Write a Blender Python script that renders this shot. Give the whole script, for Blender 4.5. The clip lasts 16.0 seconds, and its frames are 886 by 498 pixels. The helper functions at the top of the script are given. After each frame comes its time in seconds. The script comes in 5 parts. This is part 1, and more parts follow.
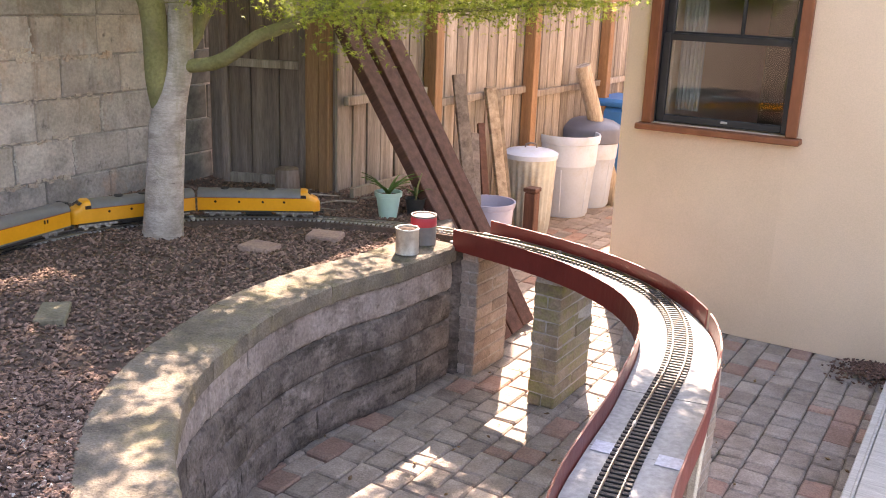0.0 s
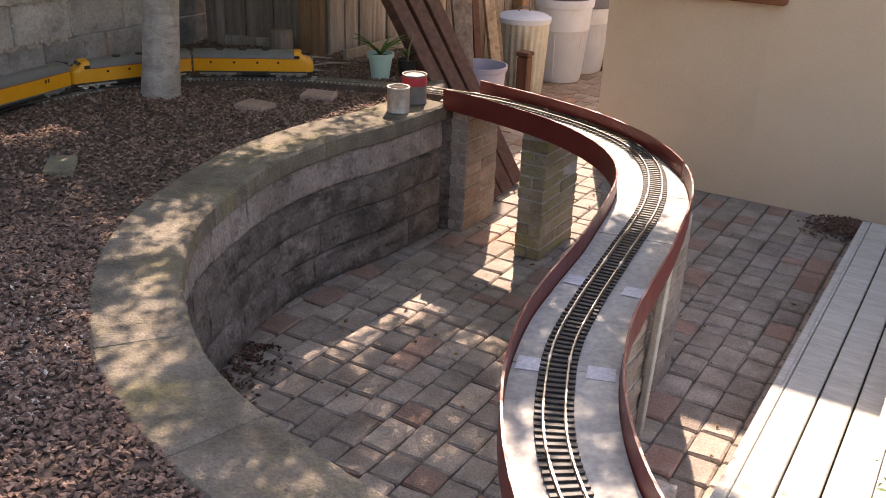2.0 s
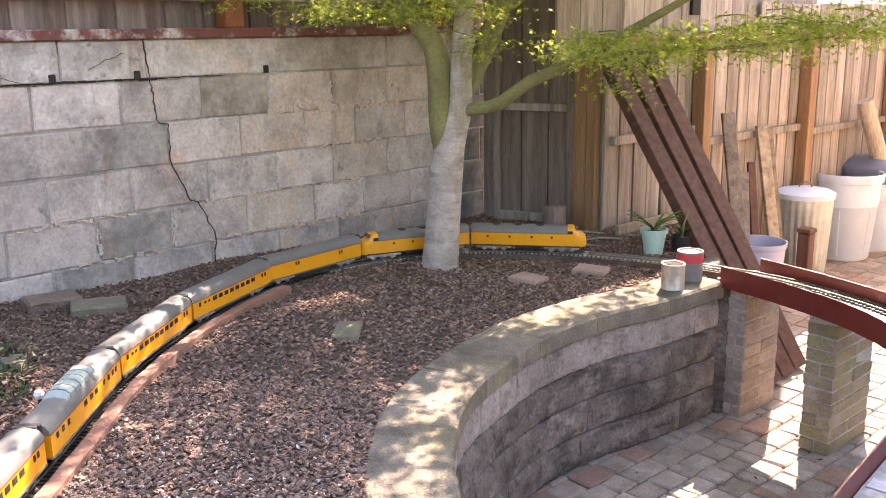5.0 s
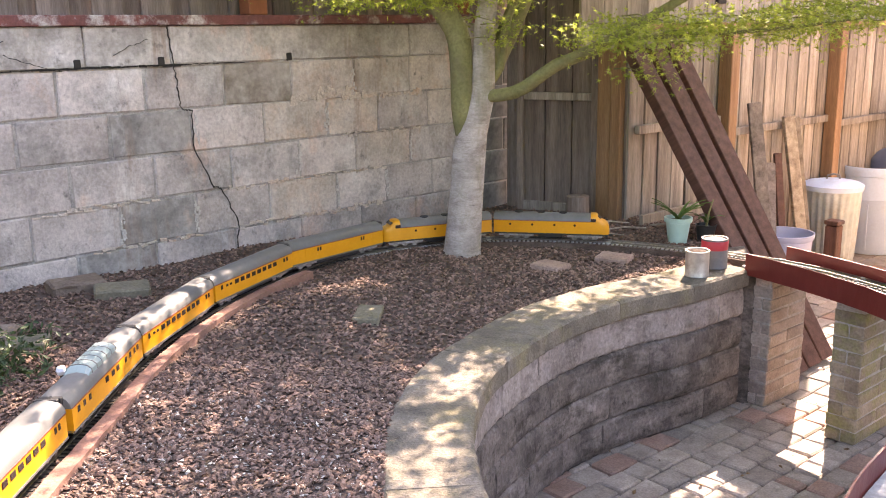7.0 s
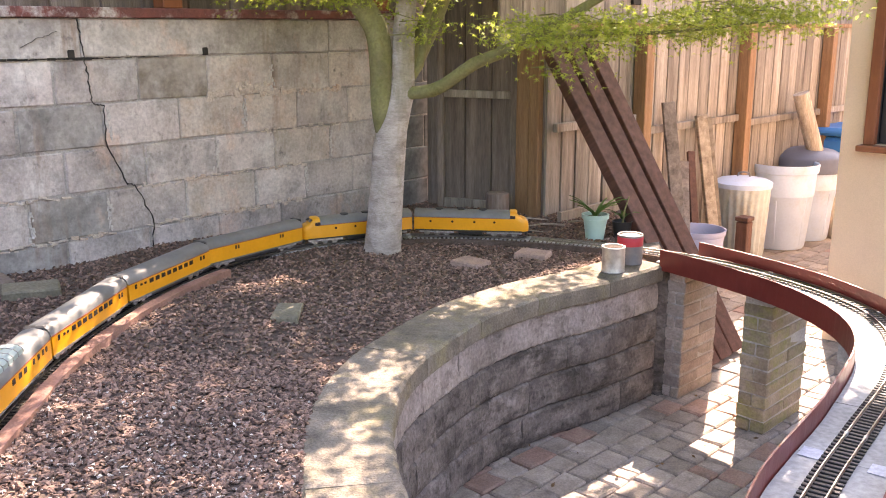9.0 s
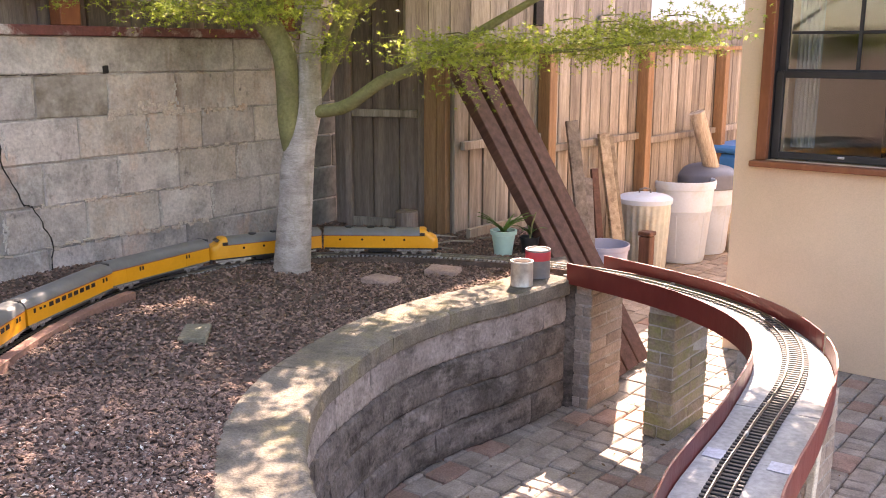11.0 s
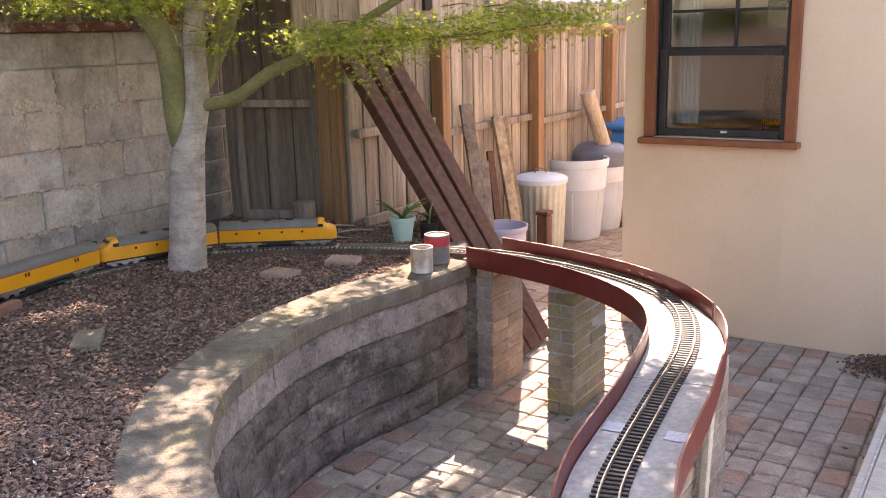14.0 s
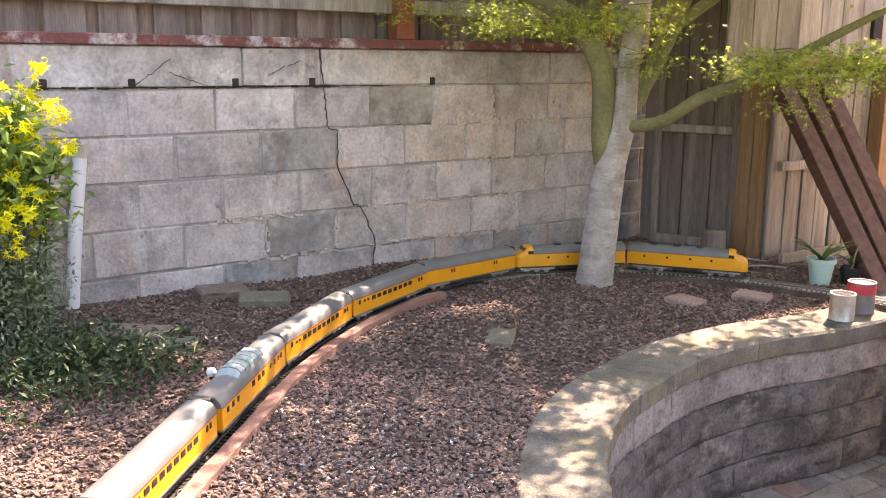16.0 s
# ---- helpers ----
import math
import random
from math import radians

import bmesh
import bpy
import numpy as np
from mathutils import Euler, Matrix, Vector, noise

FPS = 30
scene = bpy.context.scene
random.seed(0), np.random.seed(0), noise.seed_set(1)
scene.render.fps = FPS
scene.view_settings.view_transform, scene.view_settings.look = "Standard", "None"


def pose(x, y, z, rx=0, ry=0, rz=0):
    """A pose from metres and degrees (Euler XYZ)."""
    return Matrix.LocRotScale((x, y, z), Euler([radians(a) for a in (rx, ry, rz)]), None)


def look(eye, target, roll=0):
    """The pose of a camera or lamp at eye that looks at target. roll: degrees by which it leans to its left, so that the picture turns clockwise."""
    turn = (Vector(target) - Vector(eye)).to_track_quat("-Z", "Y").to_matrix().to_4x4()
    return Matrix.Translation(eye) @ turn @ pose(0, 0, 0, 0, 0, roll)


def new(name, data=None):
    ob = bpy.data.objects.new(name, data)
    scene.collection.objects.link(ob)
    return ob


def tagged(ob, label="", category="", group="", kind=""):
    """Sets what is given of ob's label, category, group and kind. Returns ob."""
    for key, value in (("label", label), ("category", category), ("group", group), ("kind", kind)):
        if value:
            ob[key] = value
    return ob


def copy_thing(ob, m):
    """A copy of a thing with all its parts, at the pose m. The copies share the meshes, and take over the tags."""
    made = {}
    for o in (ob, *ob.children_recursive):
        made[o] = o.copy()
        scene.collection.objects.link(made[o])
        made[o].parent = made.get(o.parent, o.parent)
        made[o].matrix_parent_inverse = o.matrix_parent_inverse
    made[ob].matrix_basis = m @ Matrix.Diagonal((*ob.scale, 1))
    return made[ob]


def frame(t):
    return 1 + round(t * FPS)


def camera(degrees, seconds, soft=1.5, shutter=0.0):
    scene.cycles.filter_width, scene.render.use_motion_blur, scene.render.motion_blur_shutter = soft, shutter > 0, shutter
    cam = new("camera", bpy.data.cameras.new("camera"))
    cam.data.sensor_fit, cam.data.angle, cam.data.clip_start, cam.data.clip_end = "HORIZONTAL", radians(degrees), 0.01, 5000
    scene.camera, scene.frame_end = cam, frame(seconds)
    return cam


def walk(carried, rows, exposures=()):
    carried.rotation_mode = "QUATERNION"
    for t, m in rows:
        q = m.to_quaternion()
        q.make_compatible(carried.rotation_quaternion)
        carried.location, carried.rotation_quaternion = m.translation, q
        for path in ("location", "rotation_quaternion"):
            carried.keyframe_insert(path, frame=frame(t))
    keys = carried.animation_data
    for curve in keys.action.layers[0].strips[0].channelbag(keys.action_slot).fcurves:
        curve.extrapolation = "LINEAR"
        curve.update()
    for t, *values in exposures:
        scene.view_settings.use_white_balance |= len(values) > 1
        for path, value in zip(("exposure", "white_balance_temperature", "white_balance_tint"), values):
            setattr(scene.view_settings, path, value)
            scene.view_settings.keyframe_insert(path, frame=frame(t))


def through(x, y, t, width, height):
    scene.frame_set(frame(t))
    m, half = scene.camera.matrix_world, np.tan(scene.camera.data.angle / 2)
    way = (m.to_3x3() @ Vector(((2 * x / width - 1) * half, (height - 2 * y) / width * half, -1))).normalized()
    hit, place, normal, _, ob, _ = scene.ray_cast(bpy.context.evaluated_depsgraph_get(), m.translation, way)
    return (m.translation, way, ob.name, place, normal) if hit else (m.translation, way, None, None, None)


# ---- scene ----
# camera: seconds, eye, turn
cam = camera(51.05, 16.0, soft=1.0)
ROWS = [
    (0, -0.015, 0.043, 1.791, 74.12, -2.08, 0.98),
    (0.5, 0.005, 0.031, 1.767, 71.56, -1.46, -2.4),
    (1, -0.003, -0.005, 1.765, 68.05, -0.65, -2.71),
    (1.5, -0.007, -0.066, 1.759, 63.38, -1.36, -4.89),
    (2, 0.03, -0.149, 1.77, 66.44, -1.94, 0.89),
    (2.5, 0.046, -0.173, 1.8, 68.87, -1.73, 1.75),
    (3, 0.014, -0.154, 1.809, 73.02, -0.64, 4.75),
    (3.5, -0.014, -0.123, 1.806, 76.27, 1.08, 11.3),
    (4, -0.03, -0.121, 1.807, 76.09, 1.06, 14.26),
    (6.5, -0.007, -0.121, 1.721, 77.82, 0.94, 18.08),
    (7, -0.012, -0.119, 1.716, 76.75, 0.92, 18.19),
    (7.5, -0.016, -0.115, 1.713, 75.78, 0.91, 17.71),
    (8, -0.012, -0.116, 1.718, 75.29, 0.95, 17.64),
    (8.5, -0.002, -0.12, 1.722, 75.87, 0.87, 16.99),
    (9, 0.001, -0.118, 1.716, 76.54, 0.1, 13.51),
    (11.5, 0.006, -0.138, 1.696, 77.93, -0.11, 6.69),
    (12, 0.018, -0.138, 1.703, 76.15, -0.13, 4.93),
    (12.5, 0.023, -0.136, 1.707, 75.37, 0.24, 3.83),
    (13, 0.029, -0.135, 1.706, 75.69, 0.87, 2.66),
    (13.5, 0.029, -0.136, 1.706, 76.75, 1, 0.68),
    (14, 0.024, -0.128, 1.709, 76.87, 1.39, 1.45),
    (14.5, 0.024, -0.131, 1.707, 77.1, 1.71, 2.66),
    (15, -0.002, -0.142, 1.71, 77.59, 1.95, 5.11),
    (15.5, -0.043, -0.156, 1.716, 78.31, 1.95, 15.87),
    (16, -0.067, -0.173, 1.716, 78.39, -0.53, 25.94),
]
walk(cam, [(t, pose(x, y, z, rx, ry, rz)) for t, x, y, z, rx, ry, rz in ROWS], exposures=[(0.0, 2.66, 8600, 26), (0.7, 2.36, 8600, 26), (1.5, 1.76, 8800, 24), (2.1, 1.6, 8800, 24), (2.6, 2.09, 8700, 24), (3.5, 2.5, 8600, 26), (4.0, 2.72, 8600, 26), (6.5, 2.86, 8600, 26), (7.0, 2.85, 8600, 26), (9.0, 2.88, 8600, 26), (11.4, 2.59, 8600, 28), (12.3, 2.48, 8600, 28), (14.5, 2.41, 8600, 28), (16.0, 2.74, 8600, 26)])

# world, sun, exposure
SUN_TURN, SUN_UP = 5.0, 44.0  # degrees clockwise from +y, degrees over the horizon
world = bpy.data.worlds.new("sky")
scene.world = world
world.use_nodes = True
wnt = world.node_tree
sky = wnt.nodes.new("ShaderNodeTexSky")
sky.sky_type = "NISHITA"
sky.sun_disc = False
sky.sun_elevation = radians(SUN_UP)
sky.sun_rotation = radians(SUN_TURN)
wnt.links.new(sky.outputs[0], wnt.nodes["Background"].inputs[0])
wnt.nodes["Background"].inputs[1].default_value = 0.15
lamp = bpy.data.lights.new("sun", "SUN")
lamp.energy, lamp.angle, lamp.color = 4.2, radians(0.53), (1.0, 0.97, 0.93)
sun = new("sun", lamp)
a, h = radians(SUN_TURN), radians(SUN_UP)
sun.matrix_world = look((math.sin(a) * math.cos(h) * 30, math.cos(a) * math.cos(h) * 30, math.sin(h) * 30), (0, 0, 0))

# directions of the plan: U runs along fence and deck, W along the house wall, D along the block wall
U, W2, D = Vector((0.51, 0.86, 0)).normalized(), Vector((0.86, -0.51, 0)).normalized(), Vector((0.4695, 0.8829, 0)).normalized()
DN = Vector((0.8829, -0.4695, 0)).normalized()  # out of the block wall, to the garden
rng = random.Random(7)


# materials
def mat(name, c1, c2, scale=6.0, fine=70.0, rough=0.85, bump=0.25, metal=0.0, vary=0.0, stain=None, stain_scale=1.5,
        stretch=(1, 1, 1), island=False, spec=0.4, coat=0.0, grain=0.24, clouds=()):
    m = bpy.data.materials.new(name)
    m.use_nodes = True
    nt = m.node_tree
    b = nt.nodes["Principled BSDF"]
    b.inputs["Roughness"].default_value = rough
    b.inputs["Metallic"].default_value = metal
    b.inputs["Specular IOR Level"].default_value = spec
    b.inputs["Coat Weight"].default_value = coat
    n, l = nt.nodes.new, nt.links.new
    tc = n("ShaderNodeTexCoord")
    mp = n("ShaderNodeMapping")
    mp.inputs["Scale"].default_value = stretch
    info = n("ShaderNodeObjectInfo")
    off = n("ShaderNodeVectorMath")
    off.operation = "ADD"
    mul = n("ShaderNodeMath")
    mul.operation = "MULTIPLY"
    mul.inputs[1].default_value = 37.0
    geo = n("ShaderNodeNewGeometry")
    src = geo.outputs["Random Per Island"] if island else info.outputs["Random"]
    l(src, mul.inputs[0])
    l(tc.outputs["Object"], off.inputs[0])
    l(mul.outputs[0], off.inputs[1])
    l(off.outputs[0], mp.inputs[0])

    def noi(s, detail=5.0, r=0.6):
        x = n("ShaderNodeTexNoise")
        x.inputs["Scale"].default_value, x.inputs["Detail"].default_value, x.inputs["Roughness"].default_value = s, detail, r
        l(mp.outputs[0], x.inputs["Vector"])
        return x.outputs[0]

    def ramp(sock, lo, hi):
        x = n("ShaderNodeMapRange")
        x.inputs[1].default_value, x.inputs[2].default_value = lo, hi
        l(sock, x.inputs[0])
        return x.outputs[0]

    def mix(f, ca, cb, mode="MIX"):
        x = n("ShaderNodeMix")
        x.data_type, x.blend_type = "RGBA", mode
        for k, v in ((0, f), (6, ca), (7, cb)):
            if isinstance(v, (tuple, float, int)):
                x.inputs[k].default_value = (*v, 1) if isinstance(v, tuple) else v
            else:
                l(v, x.inputs[k])
        return x.outputs[2]

    big, small = noi(scale), noi(fine, 3.0)
    col = mix(ramp(big, 0.35, 0.65), c1, c2)
    if stain:
        col = mix(ramp(noi(stain_scale, 6.0, 0.7), 0.5, 0.72), col, stain)
    # stains that run on over the joints from piece to piece: (colour, scale, low, high)
    for k, (tone, size, lo, hi) in enumerate(clouds):
        at = n("ShaderNodeMapping")
        at.inputs["Location"].default_value = (3.7 * k, 1.3 * k, 0)
        at.inputs["Scale"].default_value = size
        l(geo.outputs["Position"], at.inputs[0])
        x = n("ShaderNodeTexNoise")
        x.inputs["Scale"].default_value, x.inputs["Detail"].default_value, x.inputs["Roughness"].default_value = 1.0, 6.0, 0.65
        l(at.outputs[0], x.inputs["Vector"])
        col = mix(ramp(x.outputs[0], lo, hi), col, tone)
    g = n("ShaderNodeMapRange")
    g.inputs[1].default_value, g.inputs[2].default_value, g.inputs[3].default_value, g.inputs[4].default_value = 0.25, 0.75, 1 - grain * 1.1, 1 + grain
    l(small, g.inputs[0])
    hsv = n("ShaderNodeHueSaturation")
    l(col, hsv.inputs["Color"])
    val = g.outputs[0]
    if vary:
        vr = n("ShaderNodeMapRange")
        vr.inputs[3].default_value, vr.inputs[4].default_value = 1 - vary, 1 + vary
        l(src, vr.inputs[0])
        pr = n("ShaderNodeMath")
        pr.operation = "MULTIPLY"
        l(val, pr.inputs[0])
        l(vr.outputs[0], pr.inputs[1])
        val = pr.outputs[0]
    l(val, hsv.inputs["Value"])
    l(hsv.outputs[0], b.inputs["Base Color"])
    if bump:
        add = n("ShaderNodeMath")
        add.operation = "ADD"
        l(big, add.inputs[0])
        l(small, add.inputs[1])
        bp = n("ShaderNodeBump")
        bp.inputs["Strength"].default_value, bp.inputs["Distance"].default_value = bump, 0.01
        l(add.outputs[0], bp.inputs["Height"])
        l(bp.outputs[0], b.inputs["Normal"])
    return m


def leafy(name, c1, c2, through=0.45, scale=3.0):
    m = bpy.data.materials.new(name)
    m.use_nodes = True
    nt = m.node_tree
    n, l = nt.nodes.new, nt.links.new
    nt.nodes.remove(nt.nodes["Principled BSDF"])
    geo = n("ShaderNodeNewGeometry")
    mx = n("ShaderNodeMix")
    mx.data_type = "RGBA"
    mx.inputs[6].default_value, mx.inputs[7].default_value = (*c1, 1), (*c2, 1)
    l(geo.outputs["Random Per Island"], mx.inputs[0])
    di, tr, ms = n("ShaderNodeBsdfPrincipled"), n("ShaderNodeBsdfTranslucent"), n("ShaderNodeMixShader")
    di.inputs["Roughness"].default_value = 0.55
    ms.inputs[0].default_value = through
    l(mx.outputs[2], di.inputs["Base Color"])
    l(mx.outputs[2], tr.inputs["Color"])
    l(di.outputs[0], ms.inputs[1])
    l(tr.outputs[0], ms.inputs[2])
    l(ms.outputs[0], nt.nodes["Material Output"].inputs[0])
    return m


def glassy(name, tint, rough=0.0):
    m = bpy.data.materials.new(name)
    m.use_nodes = True
    b = m.node_tree.nodes["Principled BSDF"]
    b.inputs["Base Color"].default_value = (*tint, 1)
    b.inputs["Roughness"].default_value = rough
    b.inputs["Transmission Weight"].default_value = 1.0
    b.inputs["IOR"].default_value = 1.45
    return m


BLOCK_CLOUDS = (((0.20, 0.18, 0.167), (1.9, 1.9, 2.2), 0.54, 0.76), ((0.66, 0.63, 0.60), (4, 4, 3), 0.53, 0.74), ((0.27, 0.185, 0.14), (6, 6, 0.8), 0.58, 0.74), ((0.60, 0.41, 0.32), (3.2, 3.2, 2.4), 0.57, 0.72), ((0.17, 0.155, 0.145), (17, 17, 14), 0.60, 0.74))
M_BLOCK = mat("concrete block", (0.435, 0.378, 0.35), (0.58, 0.512, 0.478), 7, 60, 0.95, 0.6, vary=0.15, stain=(0.24, 0.225, 0.21), stain_scale=3.0, grain=0.2, clouds=BLOCK_CLOUDS)
M_BLOCK_WARM = mat("concrete block with worn render", (0.43, 0.378, 0.335), (0.58, 0.505, 0.45), 7, 60, 0.95, 0.6, vary=0.12, stain=(0.50, 0.37, 0.28), stain_scale=3.4, grain=0.2, clouds=BLOCK_CLOUDS)
M_BEAM = mat("cast concrete", (0.36, 0.33, 0.30), (0.52, 0.48, 0.445), 6, 60, 0.95, 0.4, stain=(0.17, 0.145, 0.12), stain_scale=2.0, grain=0.2, clouds=BLOCK_CLOUDS)
M_MORTAR = mat("mortar", (0.30, 0.278, 0.258), (0.40, 0.375, 0.35), 9, 90, 0.95, 0.8, clouds=BLOCK_CLOUDS)
M_CRACK = mat("crack", (0.02, 0.018, 0.016), (0.03, 0.028, 0.025), bump=0)
M_REDPAINT = mat("flaking red paint on board", (0.20, 0.065, 0.055), (0.13, 0.05, 0.045), 6, 60, 0.8, 0.4, stain=(0.6, 0.57, 0.53), stain_scale=9)
M_FENCE = mat("weathered cedar board", (0.25, 0.215, 0.18), (0.41, 0.362, 0.31), 3, 26, 0.85, 0.35, vary=0.26, stain=(0.11, 0.085, 0.07), stretch=(9, 9, 0.7), stain_scale=0.9)
M_FENCE_GREY = mat("old grey fence board", (0.15, 0.115, 0.098), (0.245, 0.195, 0.168), 3, 26, 0.9, 0.4, vary=0.2, stain=(0.10, 0.085, 0.075), stretch=(9, 9, 0.7), stain_scale=0.9)
M_POST = mat("redwood post", (0.25, 0.135, 0.07), (0.36, 0.21, 0.115), 3, 30, 0.75, 0.3, vary=0.1, stretch=(8, 8, 0.6))
M_BEAMWOOD = mat("stained redwood timber", (0.082, 0.038, 0.029), (0.145, 0.07, 0.053), 3, 30, 0.65, 0.25, vary=0.12, stretch=(8, 8, 0.6))
M_PLANK = mat("old loose plank", (0.30, 0.25, 0.195), (0.46, 0.40, 0.325), 3, 30, 0.85, 0.3, vary=0.3, stain=(0.13, 0.09, 0.075), stretch=(8, 8, 0.6), stain_scale=1.2)
M_PLANK_DARK = mat("dark grey old plank", (0.15, 0.128, 0.115), (0.28, 0.245, 0.22), 3, 30, 0.85, 0.35, stain=(0.075, 0.06, 0.055), stretch=(8, 8, 0.6), stain_scale=1.2)
M_STUCCO = mat("peach stucco", (0.665, 0.505, 0.365), (0.71, 0.545, 0.40), 1.5, 160, 0.9, 0.12, stain=(0.635, 0.48, 0.345), stain_scale=0.8, grain=0.07)
M_TRIM = mat("brown painted wood trim", (0.20, 0.062, 0.027), (0.26, 0.088, 0.038), 5, 50, 0.5, 0.15, stretch=(3, 3, 1), grain=0.03)
M_SASH = mat("black sash", (0.018, 0.017, 0.02), (0.03, 0.028, 0.03), rough=0.45, bump=0.05, grain=0.03)
# near-black base: the unlit look of the room is put into its colour
M_ROOM = mat("room wall with dimness in its colour", (0.03, 0.022, 0.016), (0.045, 0.033, 0.024), bump=0, grain=0.03)
M_CURTAIN = mat("white curtain", (0.7, 0.7, 0.68), (0.6, 0.6, 0.58), bump=0.1, grain=0.03)
M_GLASS = glassy("window glass", (0.9, 0.93, 0.92))
M_PAVER = mat("grey paver", (0.285, 0.232, 0.198), (0.415, 0.347, 0.30), 9, 110, 0.9, 0.5, vary=0.22, stain=(0.2, 0.158, 0.13), stain_scale=3, clouds=(((0.17, 0.14, 0.118), (5, 5, 5), 0.55, 0.75),))
M_PAVER_RED = mat("reddish paver", (0.30, 0.178, 0.14), (0.385, 0.25, 0.205), 9, 110, 0.9, 0.5, vary=0.15, stain=(0.25, 0.185, 0.155), stain_scale=3, clouds=(((0.18, 0.13, 0.105), (5, 5, 5), 0.55, 0.75),))
M_SAND = mat("dirt joint", (0.13, 0.108, 0.088), (0.23, 0.195, 0.16), 12, 150, 1.0, 0.5)
M_DIRT = mat("dirt", (0.16, 0.11, 0.075), (0.23, 0.165, 0.115), 5, 90, 1.0, 0.6)
M_SOIL = mat("dark mulch soil", (0.085, 0.058, 0.045), (0.14, 0.10, 0.08), 14, 120, 1.0, 0.8)
M_CHIP = mat("bark chip", (0.125, 0.072, 0.054), (0.25, 0.165, 0.13), 30, 200, 0.95, 0.2, vary=0.6, island=True)
M_CHIP_PALE = mat("pale gravel", (0.42, 0.37, 0.32), (0.56, 0.51, 0.45), 30, 200, 0.95, 0.2, vary=0.35, island=True)
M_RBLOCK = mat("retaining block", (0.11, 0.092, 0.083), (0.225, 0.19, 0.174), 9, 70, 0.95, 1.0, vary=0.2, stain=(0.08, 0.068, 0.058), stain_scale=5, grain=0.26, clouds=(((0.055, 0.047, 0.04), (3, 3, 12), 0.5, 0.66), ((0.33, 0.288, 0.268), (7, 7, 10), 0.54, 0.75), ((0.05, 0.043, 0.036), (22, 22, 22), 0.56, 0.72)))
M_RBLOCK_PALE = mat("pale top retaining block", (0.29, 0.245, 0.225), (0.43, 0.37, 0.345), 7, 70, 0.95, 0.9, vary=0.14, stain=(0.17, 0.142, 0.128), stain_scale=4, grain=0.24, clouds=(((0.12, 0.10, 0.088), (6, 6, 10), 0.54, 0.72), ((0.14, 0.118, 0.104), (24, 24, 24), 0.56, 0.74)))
M_CAP = mat("concrete cap", (0.135, 0.115, 0.09), (0.24, 0.205, 0.165), 5, 130, 0.95, 0.7, stain=(0.175, 0.15, 0.08), stain_scale=4, vary=0.12, grain=0.3, clouds=(((0.07, 0.06, 0.048), (6, 6, 6), 0.52, 0.74), ((0.24, 0.21, 0.115), (4, 4, 4), 0.58, 0.75)))
M_BRICK = mat("pier brick", (0.27, 0.215, 0.19), (0.39, 0.325, 0.285), 7, 90, 0.9, 0.6, vary=0.16, stain=(0.22, 0.19, 0.14), stain_scale=5)
M_BRICK_MOSS = mat("mossy pier brick", (0.20, 0.155, 0.115), (0.32, 0.26, 0.20), 7, 90, 0.9, 0.6, vary=0.18, stain=(0.20, 0.185, 0.075), stain_scale=4, clouds=(((0.21, 0.20, 0.085), (7, 7, 7), 0.48, 0.66),))
M_CHIP_DARK = mat("dark red-brown litter", (0.075, 0.04, 0.03), (0.15, 0.085, 0.065), 30, 200, 0.95, 0.2, vary=0.5, island=True)
M_DECKPLATE = mat("grey bridge deck sheet", (0.29, 0.288, 0.275), (0.37, 0.367, 0.355), 5, 60, 0.75, 0.1, stain=(0.27, 0.265, 0.25), stain_scale=6)
M_RIM = mat("oxblood painted fascia", (0.13, 0.016, 0.012), (0.18, 0.025, 0.018), 5, 60, 0.38, 0.08, spec=0.5, grain=0.06)
M_RAIL = mat("steel rail", (0.34, 0.325, 0.305), (0.44, 0.42, 0.39), 40, 200, 0.3, 0.05, metal=1.0, grain=0.03)
M_TIE = mat("black plastic sleeper", (0.022, 0.02, 0.019), (0.04, 0.036, 0.034), 40, 200, 0.55, 0.1, vary=0.2)
M_DECK = mat("weathered grey deck board", (0.43, 0.42, 0.385), (0.53, 0.52, 0.485), 3, 30, 0.85, 0.25, vary=0.1, stretch=(8, 0.6, 8))
M_BARK = mat("smooth grey bark", (0.33, 0.288, 0.258), (0.475, 0.43, 0.395), 9, 60, 0.9, 0.6, stain=(0.21, 0.175, 0.145), stain_scale=7, stretch=(1, 1, 2.2), grain=0.17, clouds=(((0.15, 0.12, 0.10), (7, 7, 42), 0.65, 0.71), ((0.19, 0.175, 0.09), (5, 5, 2), 0.55, 0.74)))
M_BARK_GREEN = mat("mossy green bark", (0.15, 0.15, 0.06), (0.22, 0.21, 0.095), 7, 80, 0.9, 0.4, stain=(0.12, 0.10, 0.06), stain_scale=5)
M_LEAF = leafy("maple leaf", (0.18, 0.25, 0.04), (0.46, 0.52, 0.10), 0.55)
M_HERB = leafy("herb leaf", (0.035, 0.075, 0.022), (0.10, 0.17, 0.05), 0.35)
M_GREYHERB = leafy("feathery grey-green leaf", (0.13, 0.18, 0.10), (0.30, 0.36, 0.23), 0.4)
# brighter green stands in for sun on the plant's upper leaves
M_MUSTARD = leafy("mustard leaf with sunlight in its colour", (0.12, 0.22, 0.05), (0.26, 0.38, 0.10), 0.5)
M_FLOWER = leafy("yellow flower", (0.78, 0.72, 0.015), (0.88, 0.84, 0.04), 0.45)
M_SHRUB = leafy("shrub leaf", (0.05, 0.11, 0.025), (0.12, 0.22, 0.05), 0.3)
M_GALV = mat("dull galvanised steel", (0.40, 0.45, 0.46), (0.53, 0.58, 0.58), 7, 50, 0.5, 0.1, metal=0.35, stain=(0.34, 0.31, 0.26), stain_scale=4, grain=0.06)
